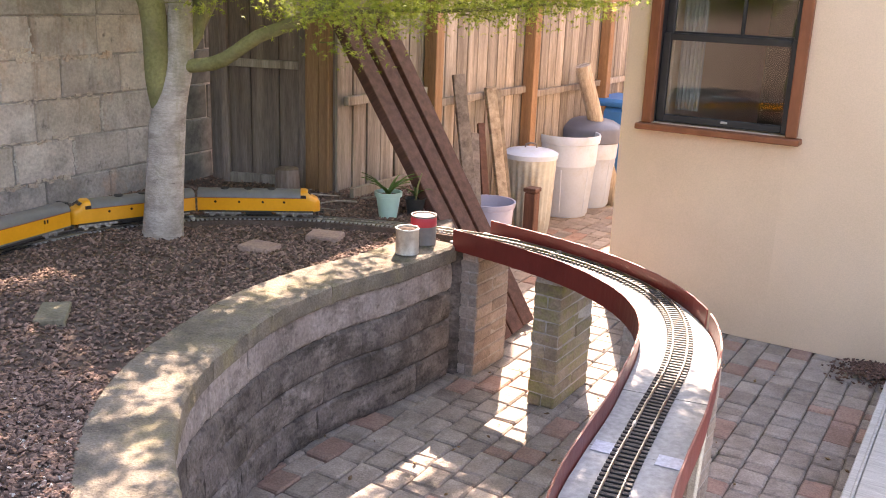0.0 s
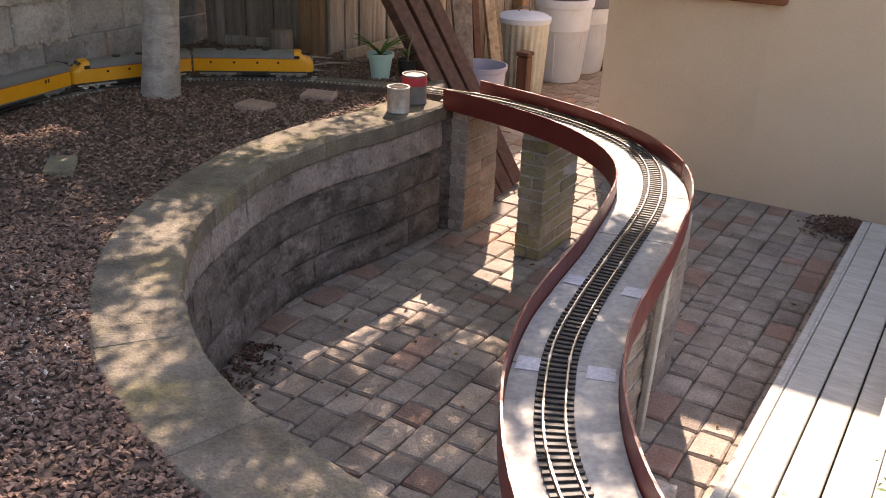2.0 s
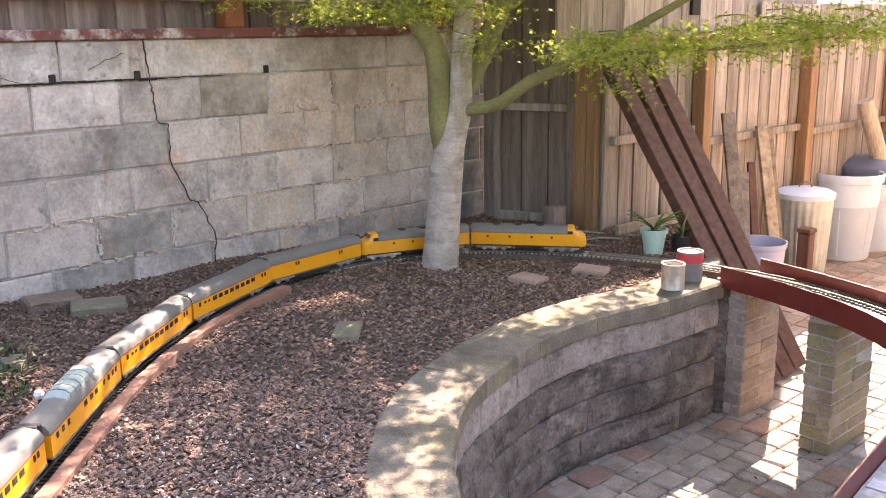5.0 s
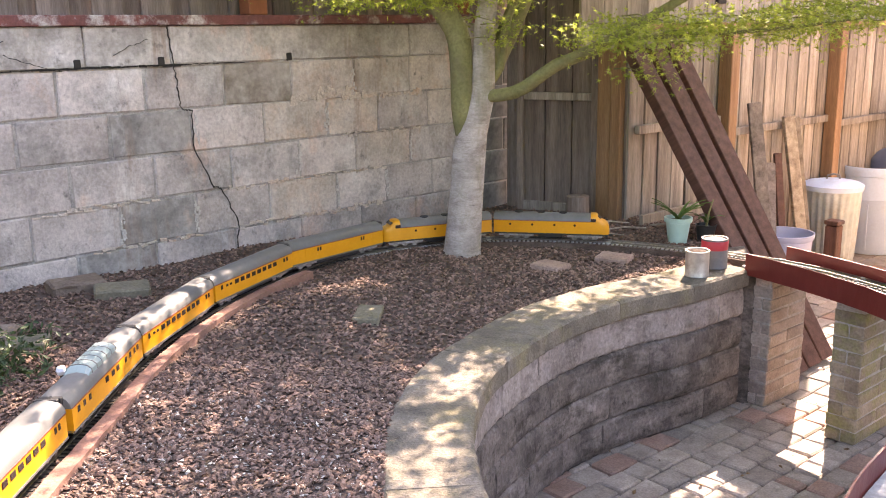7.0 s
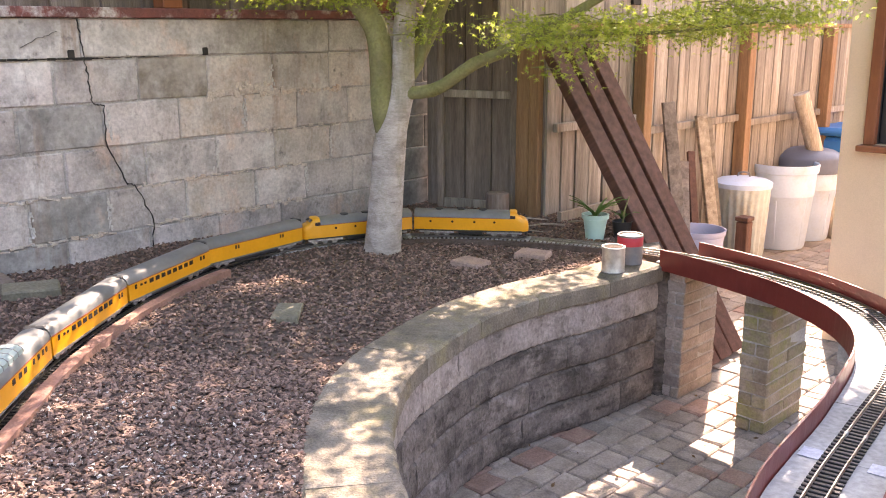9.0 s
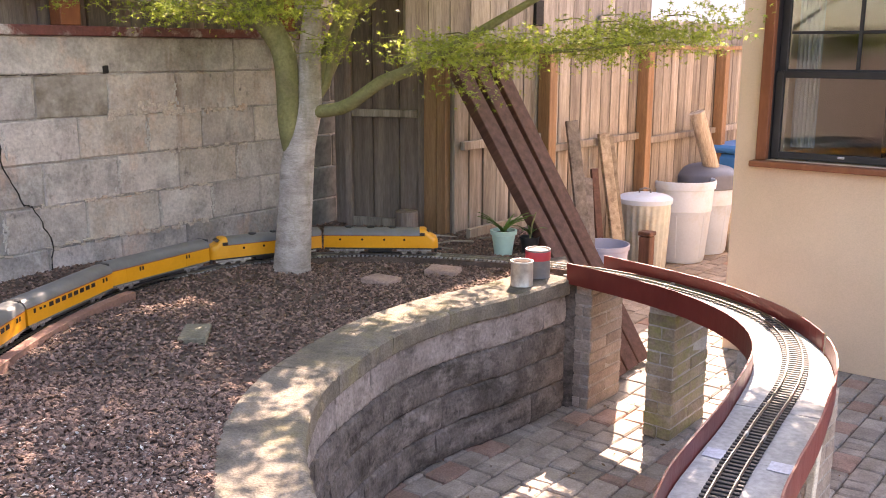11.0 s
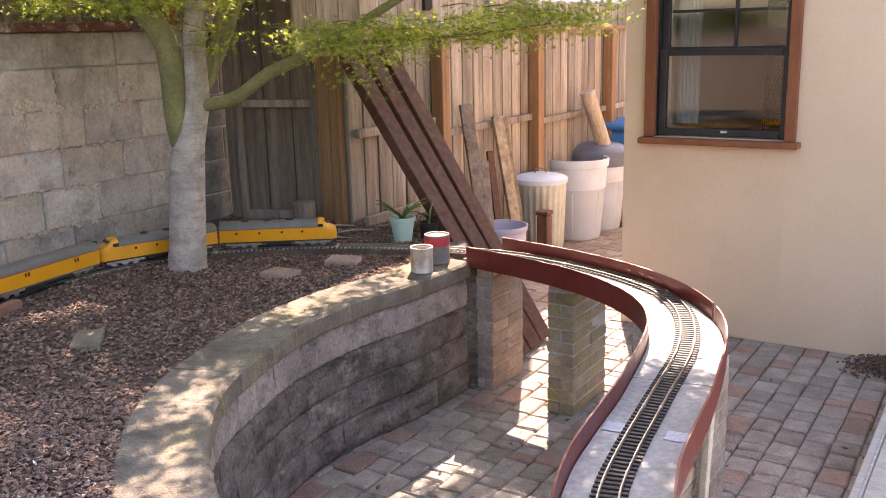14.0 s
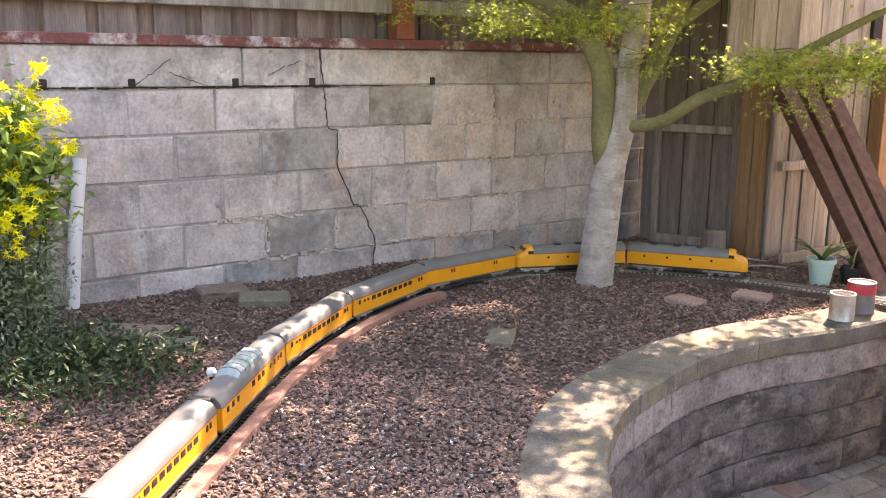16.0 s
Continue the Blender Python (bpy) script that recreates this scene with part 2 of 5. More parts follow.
# both white plastics carry a blue tint that cancels the warm bounced light
M_WHITEPL = mat("off-white plastic", (0.64, 0.71, 0.80), (0.70, 0.77, 0.86), 4, 60, 0.45, 0.05, stain=(0.52, 0.55, 0.58), stain_scale=3, grain=0.03)
M_BINPL = mat("white plastic tinted blue", (0.50, 0.62, 0.80), (0.56, 0.68, 0.86), 4, 60, 0.45, 0.05, stain=(0.46, 0.53, 0.62), stain_scale=3, grain=0.04)
M_GREYPL = mat("slate grey plastic", (0.11, 0.13, 0.18), (0.15, 0.17, 0.225), 4, 60, 0.45, 0.05, grain=0.03)
M_BLUEPL = mat("blue plastic", (0.03, 0.18, 0.48), (0.04, 0.22, 0.55), 4, 60, 0.4, 0.05, grain=0.03)
M_PALEBLUE = mat("pale blue plastic", (0.34, 0.37, 0.52), (0.40, 0.43, 0.58), 4, 60, 0.45, 0.05, grain=0.03)
M_MINT = mat("mint glazed pot", (0.34, 0.52, 0.45), (0.40, 0.58, 0.50), 5, 60, 0.35, 0.05, grain=0.03)
M_BLACKPOT = mat("black plastic pot", (0.02, 0.02, 0.02), (0.035, 0.035, 0.035), rough=0.5, bump=0.05, grain=0.03)
M_TIN = mat("bare tin", (0.50, 0.49, 0.47), (0.62, 0.61, 0.58), 14, 90, 0.42, 0.1, metal=0.7, stain=(0.33, 0.29, 0.26), stain_scale=9, grain=0.06)
M_TINDARK = mat("grey tin", (0.16, 0.155, 0.16), (0.22, 0.21, 0.21), 14, 90, 0.45, 0.1, metal=0.4, grain=0.06)
M_REDLABEL = mat("red label band", (0.42, 0.03, 0.045), (0.5, 0.05, 0.06), rough=0.5, bump=0.03, grain=0.03)
M_YELLOW = mat("armour yellow paint", (0.72, 0.295, 0.012), (0.78, 0.33, 0.018), 10, 80, 0.35, 0.02, spec=0.5, grain=0.03)
M_ROOF = mat("grey train roof", (0.125, 0.125, 0.12), (0.16, 0.16, 0.155), 10, 80, 0.45, 0.04, grain=0.03)
M_REDLINE = mat("red stripe", (0.25, 0.04, 0.025), (0.3, 0.05, 0.03), rough=0.4, bump=0, grain=0.03)
M_TRUCK = mat("silver truck", (0.40, 0.40, 0.40), (0.55, 0.55, 0.55), 30, 90, 0.35, 0.1, metal=0.6)
M_UNDER = mat("black underframe", (0.025, 0.024, 0.024), (0.04, 0.04, 0.04), rough=0.6, bump=0.05)
M_WINDOW = mat("dark train window", (0.03, 0.02, 0.018), (0.05, 0.035, 0.03), rough=0.15, bump=0, grain=0.03)
M_DOME = mat("grey-green dome glass", (0.26, 0.33, 0.31), (0.31, 0.38, 0.36), rough=0.2, bump=0, grain=0.03)
M_STONE = mat("pinkish flat paver", (0.30, 0.205, 0.17), (0.38, 0.27, 0.225), 9, 90, 0.95, 0.5)
M_MOSSY = mat("mossy flat stone", (0.15, 0.135, 0.098), (0.22, 0.195, 0.14), 9, 90, 0.95, 0.5)
M_ROCK = mat("rough brown rock", (0.16, 0.115, 0.09), (0.25, 0.19, 0.15), 6, 70, 0.95, 0.8)
M_PVC = mat("white pvc pipe", (0.68, 0.67, 0.68), (0.74, 0.73, 0.74), 5, 60, 0.4, 0.03, grain=0.03)
M_EDGE = mat("red-brown edging strip", (0.235, 0.12, 0.09), (0.32, 0.175, 0.135), 8, 80, 0.85, 0.3)
M_NEIGH = mat("pale neighbour wall", (0.62, 0.60, 0.63), (0.68, 0.66, 0.69), 2, 40, 0.9, 0.1, grain=0.03)
M_CRUST = mat("torn render crust", (0.50, 0.43, 0.37), (0.62, 0.53, 0.45), 14, 90, 0.95, 0.8, stain=(0.58, 0.36, 0.25), stain_scale=6)
M_SMEAR = mat("pale mortar smear", (0.43, 0.40, 0.375), (0.55, 0.52, 0.485), 20, 90, 0.95, 0.4)
# leaf green darkened: the shade over the weeds is put into the colour
M_WEED = leafy("weed leaf with shade in its colour", (0.02, 0.045, 0.015), (0.06, 0.10, 0.03), 0.25)
M_BLOCK_SOOT = mat("sooty concrete block", (0.20, 0.187, 0.175), (0.42, 0.39, 0.365), 4, 40, 0.95, 0.5, stain=(0.15, 0.14, 0.13), stain_scale=3.0, grain=0.22, clouds=BLOCK_CLOUDS)
M_BLOCK_BROWN = mat("concrete block with brown water stain", (0.34, 0.30, 0.265), (0.42, 0.38, 0.34), 6, 28, 0.95, 0.4, vary=0.1, stain=(0.15, 0.115, 0.085), stain_scale=2.4, grain=0.25)
M_DEADLEAF = mat("dead leaf", (0.19, 0.11, 0.06), (0.32, 0.20, 0.10), 20, 90, 0.9, 0, vary=0.4, island=True)
M_BLOCK_DARK = mat("dark mottled concrete block", (0.10, 0.098, 0.092), (0.215, 0.208, 0.195), 6, 28, 0.95, 0.4, vary=0.2, stain=(0.07, 0.066, 0.055), stain_scale=3.0, grain=0.25)
M_TIE_DUSTY = mat("dusty grey sleeper", (0.28, 0.26, 0.24), (0.38, 0.355, 0.33), 40, 200, 0.8, 0.2, vary=0.2)
M_HEDGE = mat("dark stand-in hedge", (0.018, 0.028, 0.012), (0.05, 0.07, 0.025), 9, 40, 0.95, 0.8)


# mesh helpers
def finish(name, bm, material, smooth=False):
    me = bpy.data.meshes.new(name)
    bmesh.ops.recalc_face_normals(bm, faces=bm.faces[:])
    bm.to_mesh(me)
    bm.free()
    me.materials.append(material)
    if smooth:
        me.shade_smooth()
        me.set_sharp_from_angle(angle=radians(40))
    return me


def part(name, bm, material, parent, label="", smooth=False, m=None):
    ob = new(name, bm if isinstance(bm, bpy.types.Mesh) else finish(name, bm, material, smooth))
    ob.parent = parent
    if m is not None:
        ob.matrix_basis = m
    return tagged(ob, label) if label else ob


def thing(name, label, category, m=None, group="", kind=""):
    ob = new(name)
    if m is not None:
        ob.matrix_basis = m
    return tagged(ob, label, category, group, kind)


def frame_at(p, x_axis, z_axis=Vector((0, 0, 1))):
    x = Vector(x_axis).normalized()
    y = Vector(z_axis).cross(x).normalized()
    z = x.cross(y)
    m = Matrix((x, y, z)).transposed().to_4x4()
    m.translation = Vector(p)
    return m


def box(bm, size, at=(0, 0, 0), bevel=0.0, m=None, jitter=0.0):
    r = bmesh.ops.create_cube(bm, size=1.0)
    vs = r["verts"]
    for v in vs:
        v.co = Vector((v.co.x * size[0], v.co.y * size[1], v.co.z * size[2]))
        if jitter:
            v.co += Vector((rng.uniform(-1, 1), rng.uniform(-1, 1), rng.uniform(-1, 1))) * jitter
    if bevel:
        es = {e for v in vs for e in v.link_edges}
        vs = list({v for f in bmesh.ops.bevel(bm, geom=list(es), offset=bevel, segments=1, affect="EDGES")["faces"] for v in f.verts} | {v for v in vs if v.is_valid})
    for v in vs:
        v.co = v.co + Vector(at)
        if m is not None:
            v.co = m @ v.co
    return bm


def boxmesh(name, size, material, bevel=0.004, jitter=0.0):
    return finish(name, box(bmesh.new(), size, bevel=bevel, jitter=jitter), material)


def lathe(bm, profile, n=28, m=None, wave=None):
    rings = []
    for r, z in profile:
        ring = []
        for i in range(n):
            a_ = 2 * math.pi * i / n
            rr = r + (wave(i, z) if wave else 0)
            co = Vector((rr * math.cos(a_), rr * math.sin(a_), z))
            ring.append(bm.verts.new(m @ co if m else co))
        rings.append(ring)
    for p, q in zip(rings, rings[1:]):
        for i in range(n):
            bm.faces.new((p[i], p[(i + 1) % n], q[(i + 1) % n], q[i]))
    for ring, ok in ((rings[0], profile[0][0] > 0), (rings[-1], profile[-1][0] > 0)):
        if ok:
            bm.faces.new(ring)
    return bm


def smooth_path(pts, step=0.05, closed=False):
    """Points at even steps on a curve that glides through pts."""
    p = [Vector(q if len(q) == 3 else (*q, 0)) for q in pts]
    p = [2 * p[0] - p[1]] + p + [2 * p[-1] - p[-2]]
    fine = []
    for i in range(1, len(p) - 2):
        for k in range(24):
            t = k / 24
            fine.append(0.5 * ((2 * p[i]) + (p[i + 1] - p[i - 1]) * t + (2 * p[i - 1] - 5 * p[i] + 4 * p[i + 1] - p[i + 2]) * t * t
                               + (3 * p[i] - p[i - 1] - 3 * p[i + 1] + p[i + 2]) * t ** 3))
    fine.append(p[-2])
    out, left = [fine[0].copy()], step
    for q, r in zip(fine, fine[1:]):
        d = (r - q).length
        pos = 0.0
        while d - pos >= left:
            pos += left
            out.append(q.lerp(r, pos / d))
            left = step
        left -= d - pos
    return out


def tangents(path):
    return [(path[min(i + 1, len(path) - 1)] - path[max(i - 1, 0)]).normalized() for i in range(len(path))]


def sweep(bm, path, profile, jitter=0.0):
    """A closed profile (side, up) drawn along path; side is to the right of the way."""
    rings = []
    for p, t in zip(path, tangents(path)):
        side = Vector((t.y, -t.x, 0)).normalized()
        rings.append([bm.verts.new(p + side * (a_ + rng.uniform(-jitter, jitter)) + Vector((0, 0, b_ + rng.uniform(-jitter, jitter)))) for a_, b_ in profile])
    n = len(profile)
    for p, q in zip(rings, rings[1:]):
        for i in range(n):
            bm.faces.new((p[i], p[(i + 1) % n], q[(i + 1) % n], q[i]))
    bm.faces.new(rings[0])
    bm.faces.new(rings[-1][::-1])
    return bm


def tube(bm, pts, radii, n=10):
    pts = [Vector(p) for p in pts]
    ts = tangents(pts)
    rings = []
    ref = Vector((0.3, 1, 0.1))
    for p, t, r in zip(pts, ts, radii):
        x = t.cross(ref).normalized()
        y = t.cross(x).normalized()
        rings.append([bm.verts.new(p + (x * math.cos(2 * math.pi * i / n) + y * math.sin(2 * math.pi * i / n)) * r) for i in range(n)])
    for p, q in zip(rings, rings[1:]):
        for i in range(n):
            bm.faces.new((p[i], p[(i + 1) % n], q[(i + 1) % n], q[i]))
    bm.faces.new(rings[0])
    bm.faces.new(rings[-1])
    return bm


def rect(a0, a1, b0, b1):
    return [(a0, b0), (a1, b0), (a1, b1), (a0, b1)]


# ---- the large structure ----
# ground: one sheet
bm = bmesh.new()
for q in ((-400, -400), (400, -400), (400, 400), (-400, 400)):
    bm.verts.new((*q, -0.045))
bm.faces.new(bm.verts[:])
tagged(part("ground", bm, M_DIRT, None), "bare brown dirt ground round the yard", "ground", kind="structure")

# block wall along the left side of the bed: courses 0.2 m high
WALL0 = Vector((-2.639, 3.382, 0))
S0, S1 = -3.0, 2.9
wall = thing("wall_block", "grey concrete block boundary wall, cracked and stained", "wall", frame_at(WALL0, D), kind="structure")
bm = bmesh.new()
box(bm, (S1 - S0, 0.16, 1.45), ((S0 + S1) / 2, 0.0885, 0.98))
part("mortar_core", bm, M_MORTAR, wall)
# upright joints, course by course from the top
JOINTS = [(-0.695, -0.305, 0.09, 0.493, 0.877, 1.28, 1.68, 2.08, 2.46, 2.84),
          (-0.895, -0.495, -0.094, 0.305, 0.704, 1.092, 1.44, 1.817, 2.2, 2.58),
          (-0.674, -0.286, 0.105, 0.503, 0.907, 1.274, 1.677, 2.07, 2.46, 2.84),
          (-0.874, -0.476, -0.077, 0.298, 0.713, 1.137, 1.486, 1.839, 2.24, 2.6),
          (-0.689, -0.289, 0.083, 0.5, 0.9, 1.3, 1.7, 2.1, 2.5, 2.88),
          (-0.88, -0.48, -0.08, 0.3, 0.7, 1.1, 1.5, 1.9, 2.3, 2.7)]
r = random.Random(29)
for c, joints in enumerate(JOINTS):
    zc = 1.581 - 0.2 * (c + 0.5)
    js = [joints[0] - 0.4 * k for k in range(6, 0, -1)] + list(joints) + [S1 + 0.2]
    for p, q in zip(js, js[1:]):
        p, q = max(p, S0), min(q, S1)
        if q - p < 0.06:
            continue
        m_ = (p + q) / 2
        mm = M_BLOCK
        if 0.55 < m_ < 2.1 and c < 4 and r.random() < 0.6:
            mm = M_BLOCK_WARM
        if c < 1 and 0.5 < m_ < 0.75:
            mm = M_BLOCK_BROWN
        if (c, round(m_, 1)) in ((3, 0.1), (4, -0.1), (1, 0.1)):
            mm = M_BLOCK_SOOT
        # blocks beyond 1.99, towards the gate corner, are darker
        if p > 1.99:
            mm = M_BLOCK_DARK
        gap = 0.0035 if m_ > 0.4 else 0.0055
        bm = box(bmesh.new(), (q - p - 2 * gap, 0.19, 0.2 - 1.7 * gap), bevel=0.006, jitter=0.003)
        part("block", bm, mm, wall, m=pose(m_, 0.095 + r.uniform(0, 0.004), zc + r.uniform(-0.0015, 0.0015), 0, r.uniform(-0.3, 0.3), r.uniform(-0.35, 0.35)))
# cast beam over the courses, in pours
for p, q in ((S0, -1.3), (-1.296, -0.17), (-0.166, 0.225), (0.229, 1.68), (1.684, S1)):
    part("bond_beam", box(bmesh.new(), (q - p, 0.2, 0.171), ((p + q) / 2, 0.098 + r.uniform(0, 0.003), 1.6705), 0.006, jitter=0.002), M_BEAM, wall)
for p, q, w_ in ((-1.05, -0.3, 0.009), (-0.3, 0.3, 0.013), (0.3, 0.62, 0.006)):
    bm = bmesh.new()
    x = p
    while x < q:
        l_ = r.uniform(0.02, 0.06)
        box(bm, (l_ + 0.004, 0.006, w_ * r.uniform(0.4, 1.1)), m=pose(x, -0.001, 1.583 + r.uniform(-0.002, 0.002), 0, r.uniform(-3, 3), 0))
        x += l_
    part("open_joint", bm, M_CRACK, wall)
HOLE = boxmesh("weep_hole", (0.032, 0.014, 0.038), M_CRACK, 0.004)
for x in (-1.019, -0.668, -0.207, 0.178, 0.87):
    part("weep_hole", HOLE, None, wall, m=pose(x, 0.0, 1.602, 0, r.uniform(-6, 6), 0))
for line, w0_ in (([(0.217, 1.755), (0.232, 1.616), (0.247, 1.496), (0.257, 1.381), (0.307, 1.374), (0.307, 1.183), (0.397, 1.002), (0.438, 0.99), (0.517, 0.809), (0.497, 0.576)], 0.0021),
                  ([(-0.668, 1.585), (-0.582, 1.643), (-0.498, 1.703)], 0.0016), ([(-0.508, 1.648), (-0.403, 1.607), (-0.277, 1.574)], 0.0016), ([(-0.05, 1.63), (0.03, 1.67), (0.12, 1.70)], 0.0007)):
    bm = bmesh.new()
    pts = []
    for (p, q), (u_, t) in zip(line, line[1:]):
        for k in range(7):
            pts.append((p + (u_ - p) * k / 7 + r.uniform(-0.006, 0.006), q + (t - q) * k / 7 + r.uniform(-0.004, 0.004)))
    pts.append(line[-1])
    for (p, q), (u_, t) in zip(pts, pts[1:]):
        w_ = w0_ * r.uniform(0.4, 1.25)
        box(bm, (math.hypot(u_ - p, t - q) + 0.002, 0.004, w_ * 2), m=pose((p + u_) / 2, -0.0035, (q + t) / 2, 0, -math.degrees(math.atan2(t - q, u_ - p)), 0))
    part("crack", bm, M_CRACK, wall)
# torn lips of old render along some joints, and pale mortar smears beside some upright ones
r = random.Random(17)
for s0, s1, z, big in ((0.88, 1.35, 1.385, 2.6), (1.35, 1.75, 1.378, 1.7), (1.05, 1.28, 1.42, 2.2), (0.45, 0.9, 0.982, 0.8), (0.95, 1.5, 0.984, 0.8), (0.9, 1.45, 0.782, 1.2), (-0.45, 0.1, 0.982, 0.7), (1.2, 1.75, 1.181, 0.7), (-0.2, 0.30, 0.782, 0.7), (0.5, 0.95, 0.785, 0.8)):
    bm = bmesh.new()
    x = s0
    while x < s1:
        l_ = r.uniform(0.012, 0.05)
        box(bm, (l_, r.uniform(0.005, 0.009), r.uniform(0.006, 0.02) * big), m=pose(x, -0.001, z + r.uniform(-0.01, 0.01), r.uniform(-20, 20), r.uniform(-16, 16), r.uniform(-8, 8)), jitter=0.002)
        x += l_ * r.uniform(0.5, 1.4)
    part("render_lip", bm, M_CRUST, wall)
for x, z in ((1.14, 0.89), (1.486, 0.89), (1.09, 1.29), (1.274, 1.46), (1.677, 1.08), (0.298, 0.87), (-0.077, 0.86), (0.33, 1.29), (0.907, 1.09)):
    bm = bmesh.new()
    for k in range(16):
        box(bm, (r.uniform(0.004, 0.014), 0.004, r.uniform(0.01, 0.03)), m=pose(x + r.gauss(0, 0.007), -0.0005, z + (k - 8) * 0.009, 0, r.uniform(-15, 15), 0), jitter=0.002)
    part("mortar_smear", bm, M_SMEAR, wall)
# weathered red board on the wall, and the board fence over it
bm = box(bmesh.new(), (S1 - S0, 0.13, 0.046), ((S0 + S1) / 2, 0.045, 1.7815), 0.004)
tagged(part("wall_cap_board", bm, M_REDPAINT, None, m=wall.matrix_basis.copy()), "flaking red and white board along the wall top", "trim", kind="structure")
fence_top = thing("fence_over_wall", "old grey board fence above the block wall", "fence", frame_at(WALL0 + Vector((0, 0, 0)), D), kind="structure")
# boards run up unseen to 3.15 m, a height added to shade the soil
GB = [boxmesh("board", (w_, 0.02, 1.55), M_FENCE_GREY, 0.003) for w_ in (0.15, 0.165, 0.14)]
s, k = S0, 0
while s < S1:
    part("board", rng.choice(GB), None, fence_top, m=pose(s, (0.10 if k % 2 else 0.135) + rng.uniform(0, 0.006), 2.375 + rng.uniform(-0.01, 0.01), 0, rng.uniform(-0.4, 0.4), 0))
    s, k = s + rng.uniform(0.10, 0.13), k + 1
bm = box(bmesh.new(), (S1 - S0, 0.05, 0.07), ((S0 + S1) / 2, 0.06, 1.965), 0.004)
part("rail", bm, M_FENCE, fence_top)
for s in (-1.85, 0.70, 2.1):
    bm = box(bmesh.new(), (0.105, 0.09, 0.95), (s, 0.03, 1.8055 + 0.475), 0.004)
    part("post", bm, M_TRIM, fence_top, "red-brown painted post")

# timber corner: gate panel, corner post, fence running back beside the house
G0, G1 = Vector((-1.36, 5.46, 0)), Vector((-0.85, 5.355, 0))
gate = thing("gate_panel", "grey weathered wooden gate panel in the corner", "gate", frame_at(G0, G1 - G0), kind="structure")
gl = (G1 - G0).length
for i in range(3):
    bm = box(bmesh.new(), (gl / 3 - 0.006, 0.02, 2.0), (gl * (i + 0.5) / 3, 0.0, 1.62), 0.003)
    part("board", bm, M_FENCE_GREY, gate)
part("backing", box(bmesh.new(), (gl + 0.16, 0.012, 2.0), (gl / 2 - 0.02, 0.035, 1.62)), M_FENCE_GREY, gate)
for x, sx, z, sz in ((0.02, 0.045, 1.6, 2.0), (gl - 0.02, 0.045, 1.6, 2.0)):
    part("stile", box(bmesh.new(), (sx, 0.03, sz), (x, -0.026, z), 0.003), M_FENCE_GREY, gate)
for z, sz in ((1.325, 0.045), (0.655, 0.06)):
    part("batten", box(bmesh.new(), (gl - 0.09, 0.028, sz), (gl / 2, -0.025, z), 0.003), M_FENCE, gate)
cp = thing("corner_post", "heavy brown timber post beside the gate", "post", frame_at((-0.77, 5.30, 0), W2), kind="structure")
part("timber", box(bmesh.new(), (0.10, 0.12, 1.75), (-0.02, 0.0, 0.9), 0.006), M_POST, cp)
part("timber", box(bmesh.new(), (0.07, 0.09, 1.72), (0.075, -0.03, 0.88), 0.006), M_POST, cp)

F0 = Vector((-0.645, 5.18, 0))
fence = thing("fence", "tall cedar board fence with redwood posts", "fence", frame_at(F0, U), kind="structure")
FB = [boxmesh("board", (w_, 0.018, 1.72), M_FENCE, 0.003) for w_ in (0.130, 0.134, 0.124)]
FT = [boxmesh("upper_board", (w_, 0.018, 0.26), M_FENCE, 0.003) for w_ in (0.135, 0.128)]
s = 0.0
while s < 9.5:
    part("board", rng.choice(FB), None, fence, m=pose(s + 0.07, 0.03 + rng.uniform(0, 0.006), 0.85 + rng.uniform(-0.01, 0.0), 0, rng.uniform(-0.3, 0.3), 0))
    if s > 1.6:
        part("board", rng.choice(FT), None, fence, m=pose(s + 0.07, 0.055, 1.80 + rng.uniform(-0.008, 0.008)))
    s += 0.142
part("backing", box(bmesh.new(), (9.6, 0.012, 1.66), (4.8, 0.048, 0.84)), M_FENCE_GREY, fence)
posts = (0.91, 2.29, 3.76, 5.3, 6.9, 8.5)
for s in posts:
    part("post", box(bmesh.new(), (0.09, 0.09, 1.70), (s, -0.03, 0.85), 0.004), M_POST, fence, "orange-brown redwood post")
ends = (0.0,) + posts
for i, (p, q) in enumerate(zip(ends, ends[1:])):
    z = 1.15 if i == 0 else (1.06 if i == 1 else 1.01)
    part("rail", box(bmesh.new(), (q - p - 0.09, 0.035, 0.05), ((p + q) / 2, -0.001, z), 0.003), M_FENCE, fence)
    part("top_rail", box(bmesh.new(), (q - p, 0.05, 0.035), ((p + q) / 2, -0.005, 1.72), 0.003), M_POST, fence)
# tall pale boards of the neighbour's shed behind the first bays
shed = thing("neighbour_shed", "pale wooden shed wall behind the fence", "shed", frame_at(F0, U))
s = -0.25
while s < 2.6:
    # end bay is raised, out of view, to 3.0 m to shade the patio
    top = 2.62 if s < 1.85 else 3.0
    if not 0.93 < s < 1.0:
        part("board", box(bmesh.new(), (0.19, 0.02, top - 1.6), (s, 0.10, (top + 1.6) / 2), 0.004), M_FENCE, shed)
    s += 0.195
part("beam", box(bmesh.new(), (0.75, 0.035, 0.03), (0.25, 0.065, 1.738), 0.004), M_FENCE, shed)
part("sill_post", box(bmesh.new(), (0.09, 0.09, 1.72), (0.1, 0.17, 0.86), 0.004), M_FENCE, shed)
part("sill_post", box(bmesh.new(), (0.09, 0.09, 1.72), (1.7, 0.17, 0.86), 0.004), M_FENCE, shed)
part("opening", box(bmesh.new(), (0.09, 0.05, 0.16), (0.95, 0.092, 1.93), 0.003), M_CRACK, shed)
nb = thing("neighbour_house", "pale plastered neighbour house beyond the fence", "house", pose(3.2, 17.5, 0, 0, 0, -59))
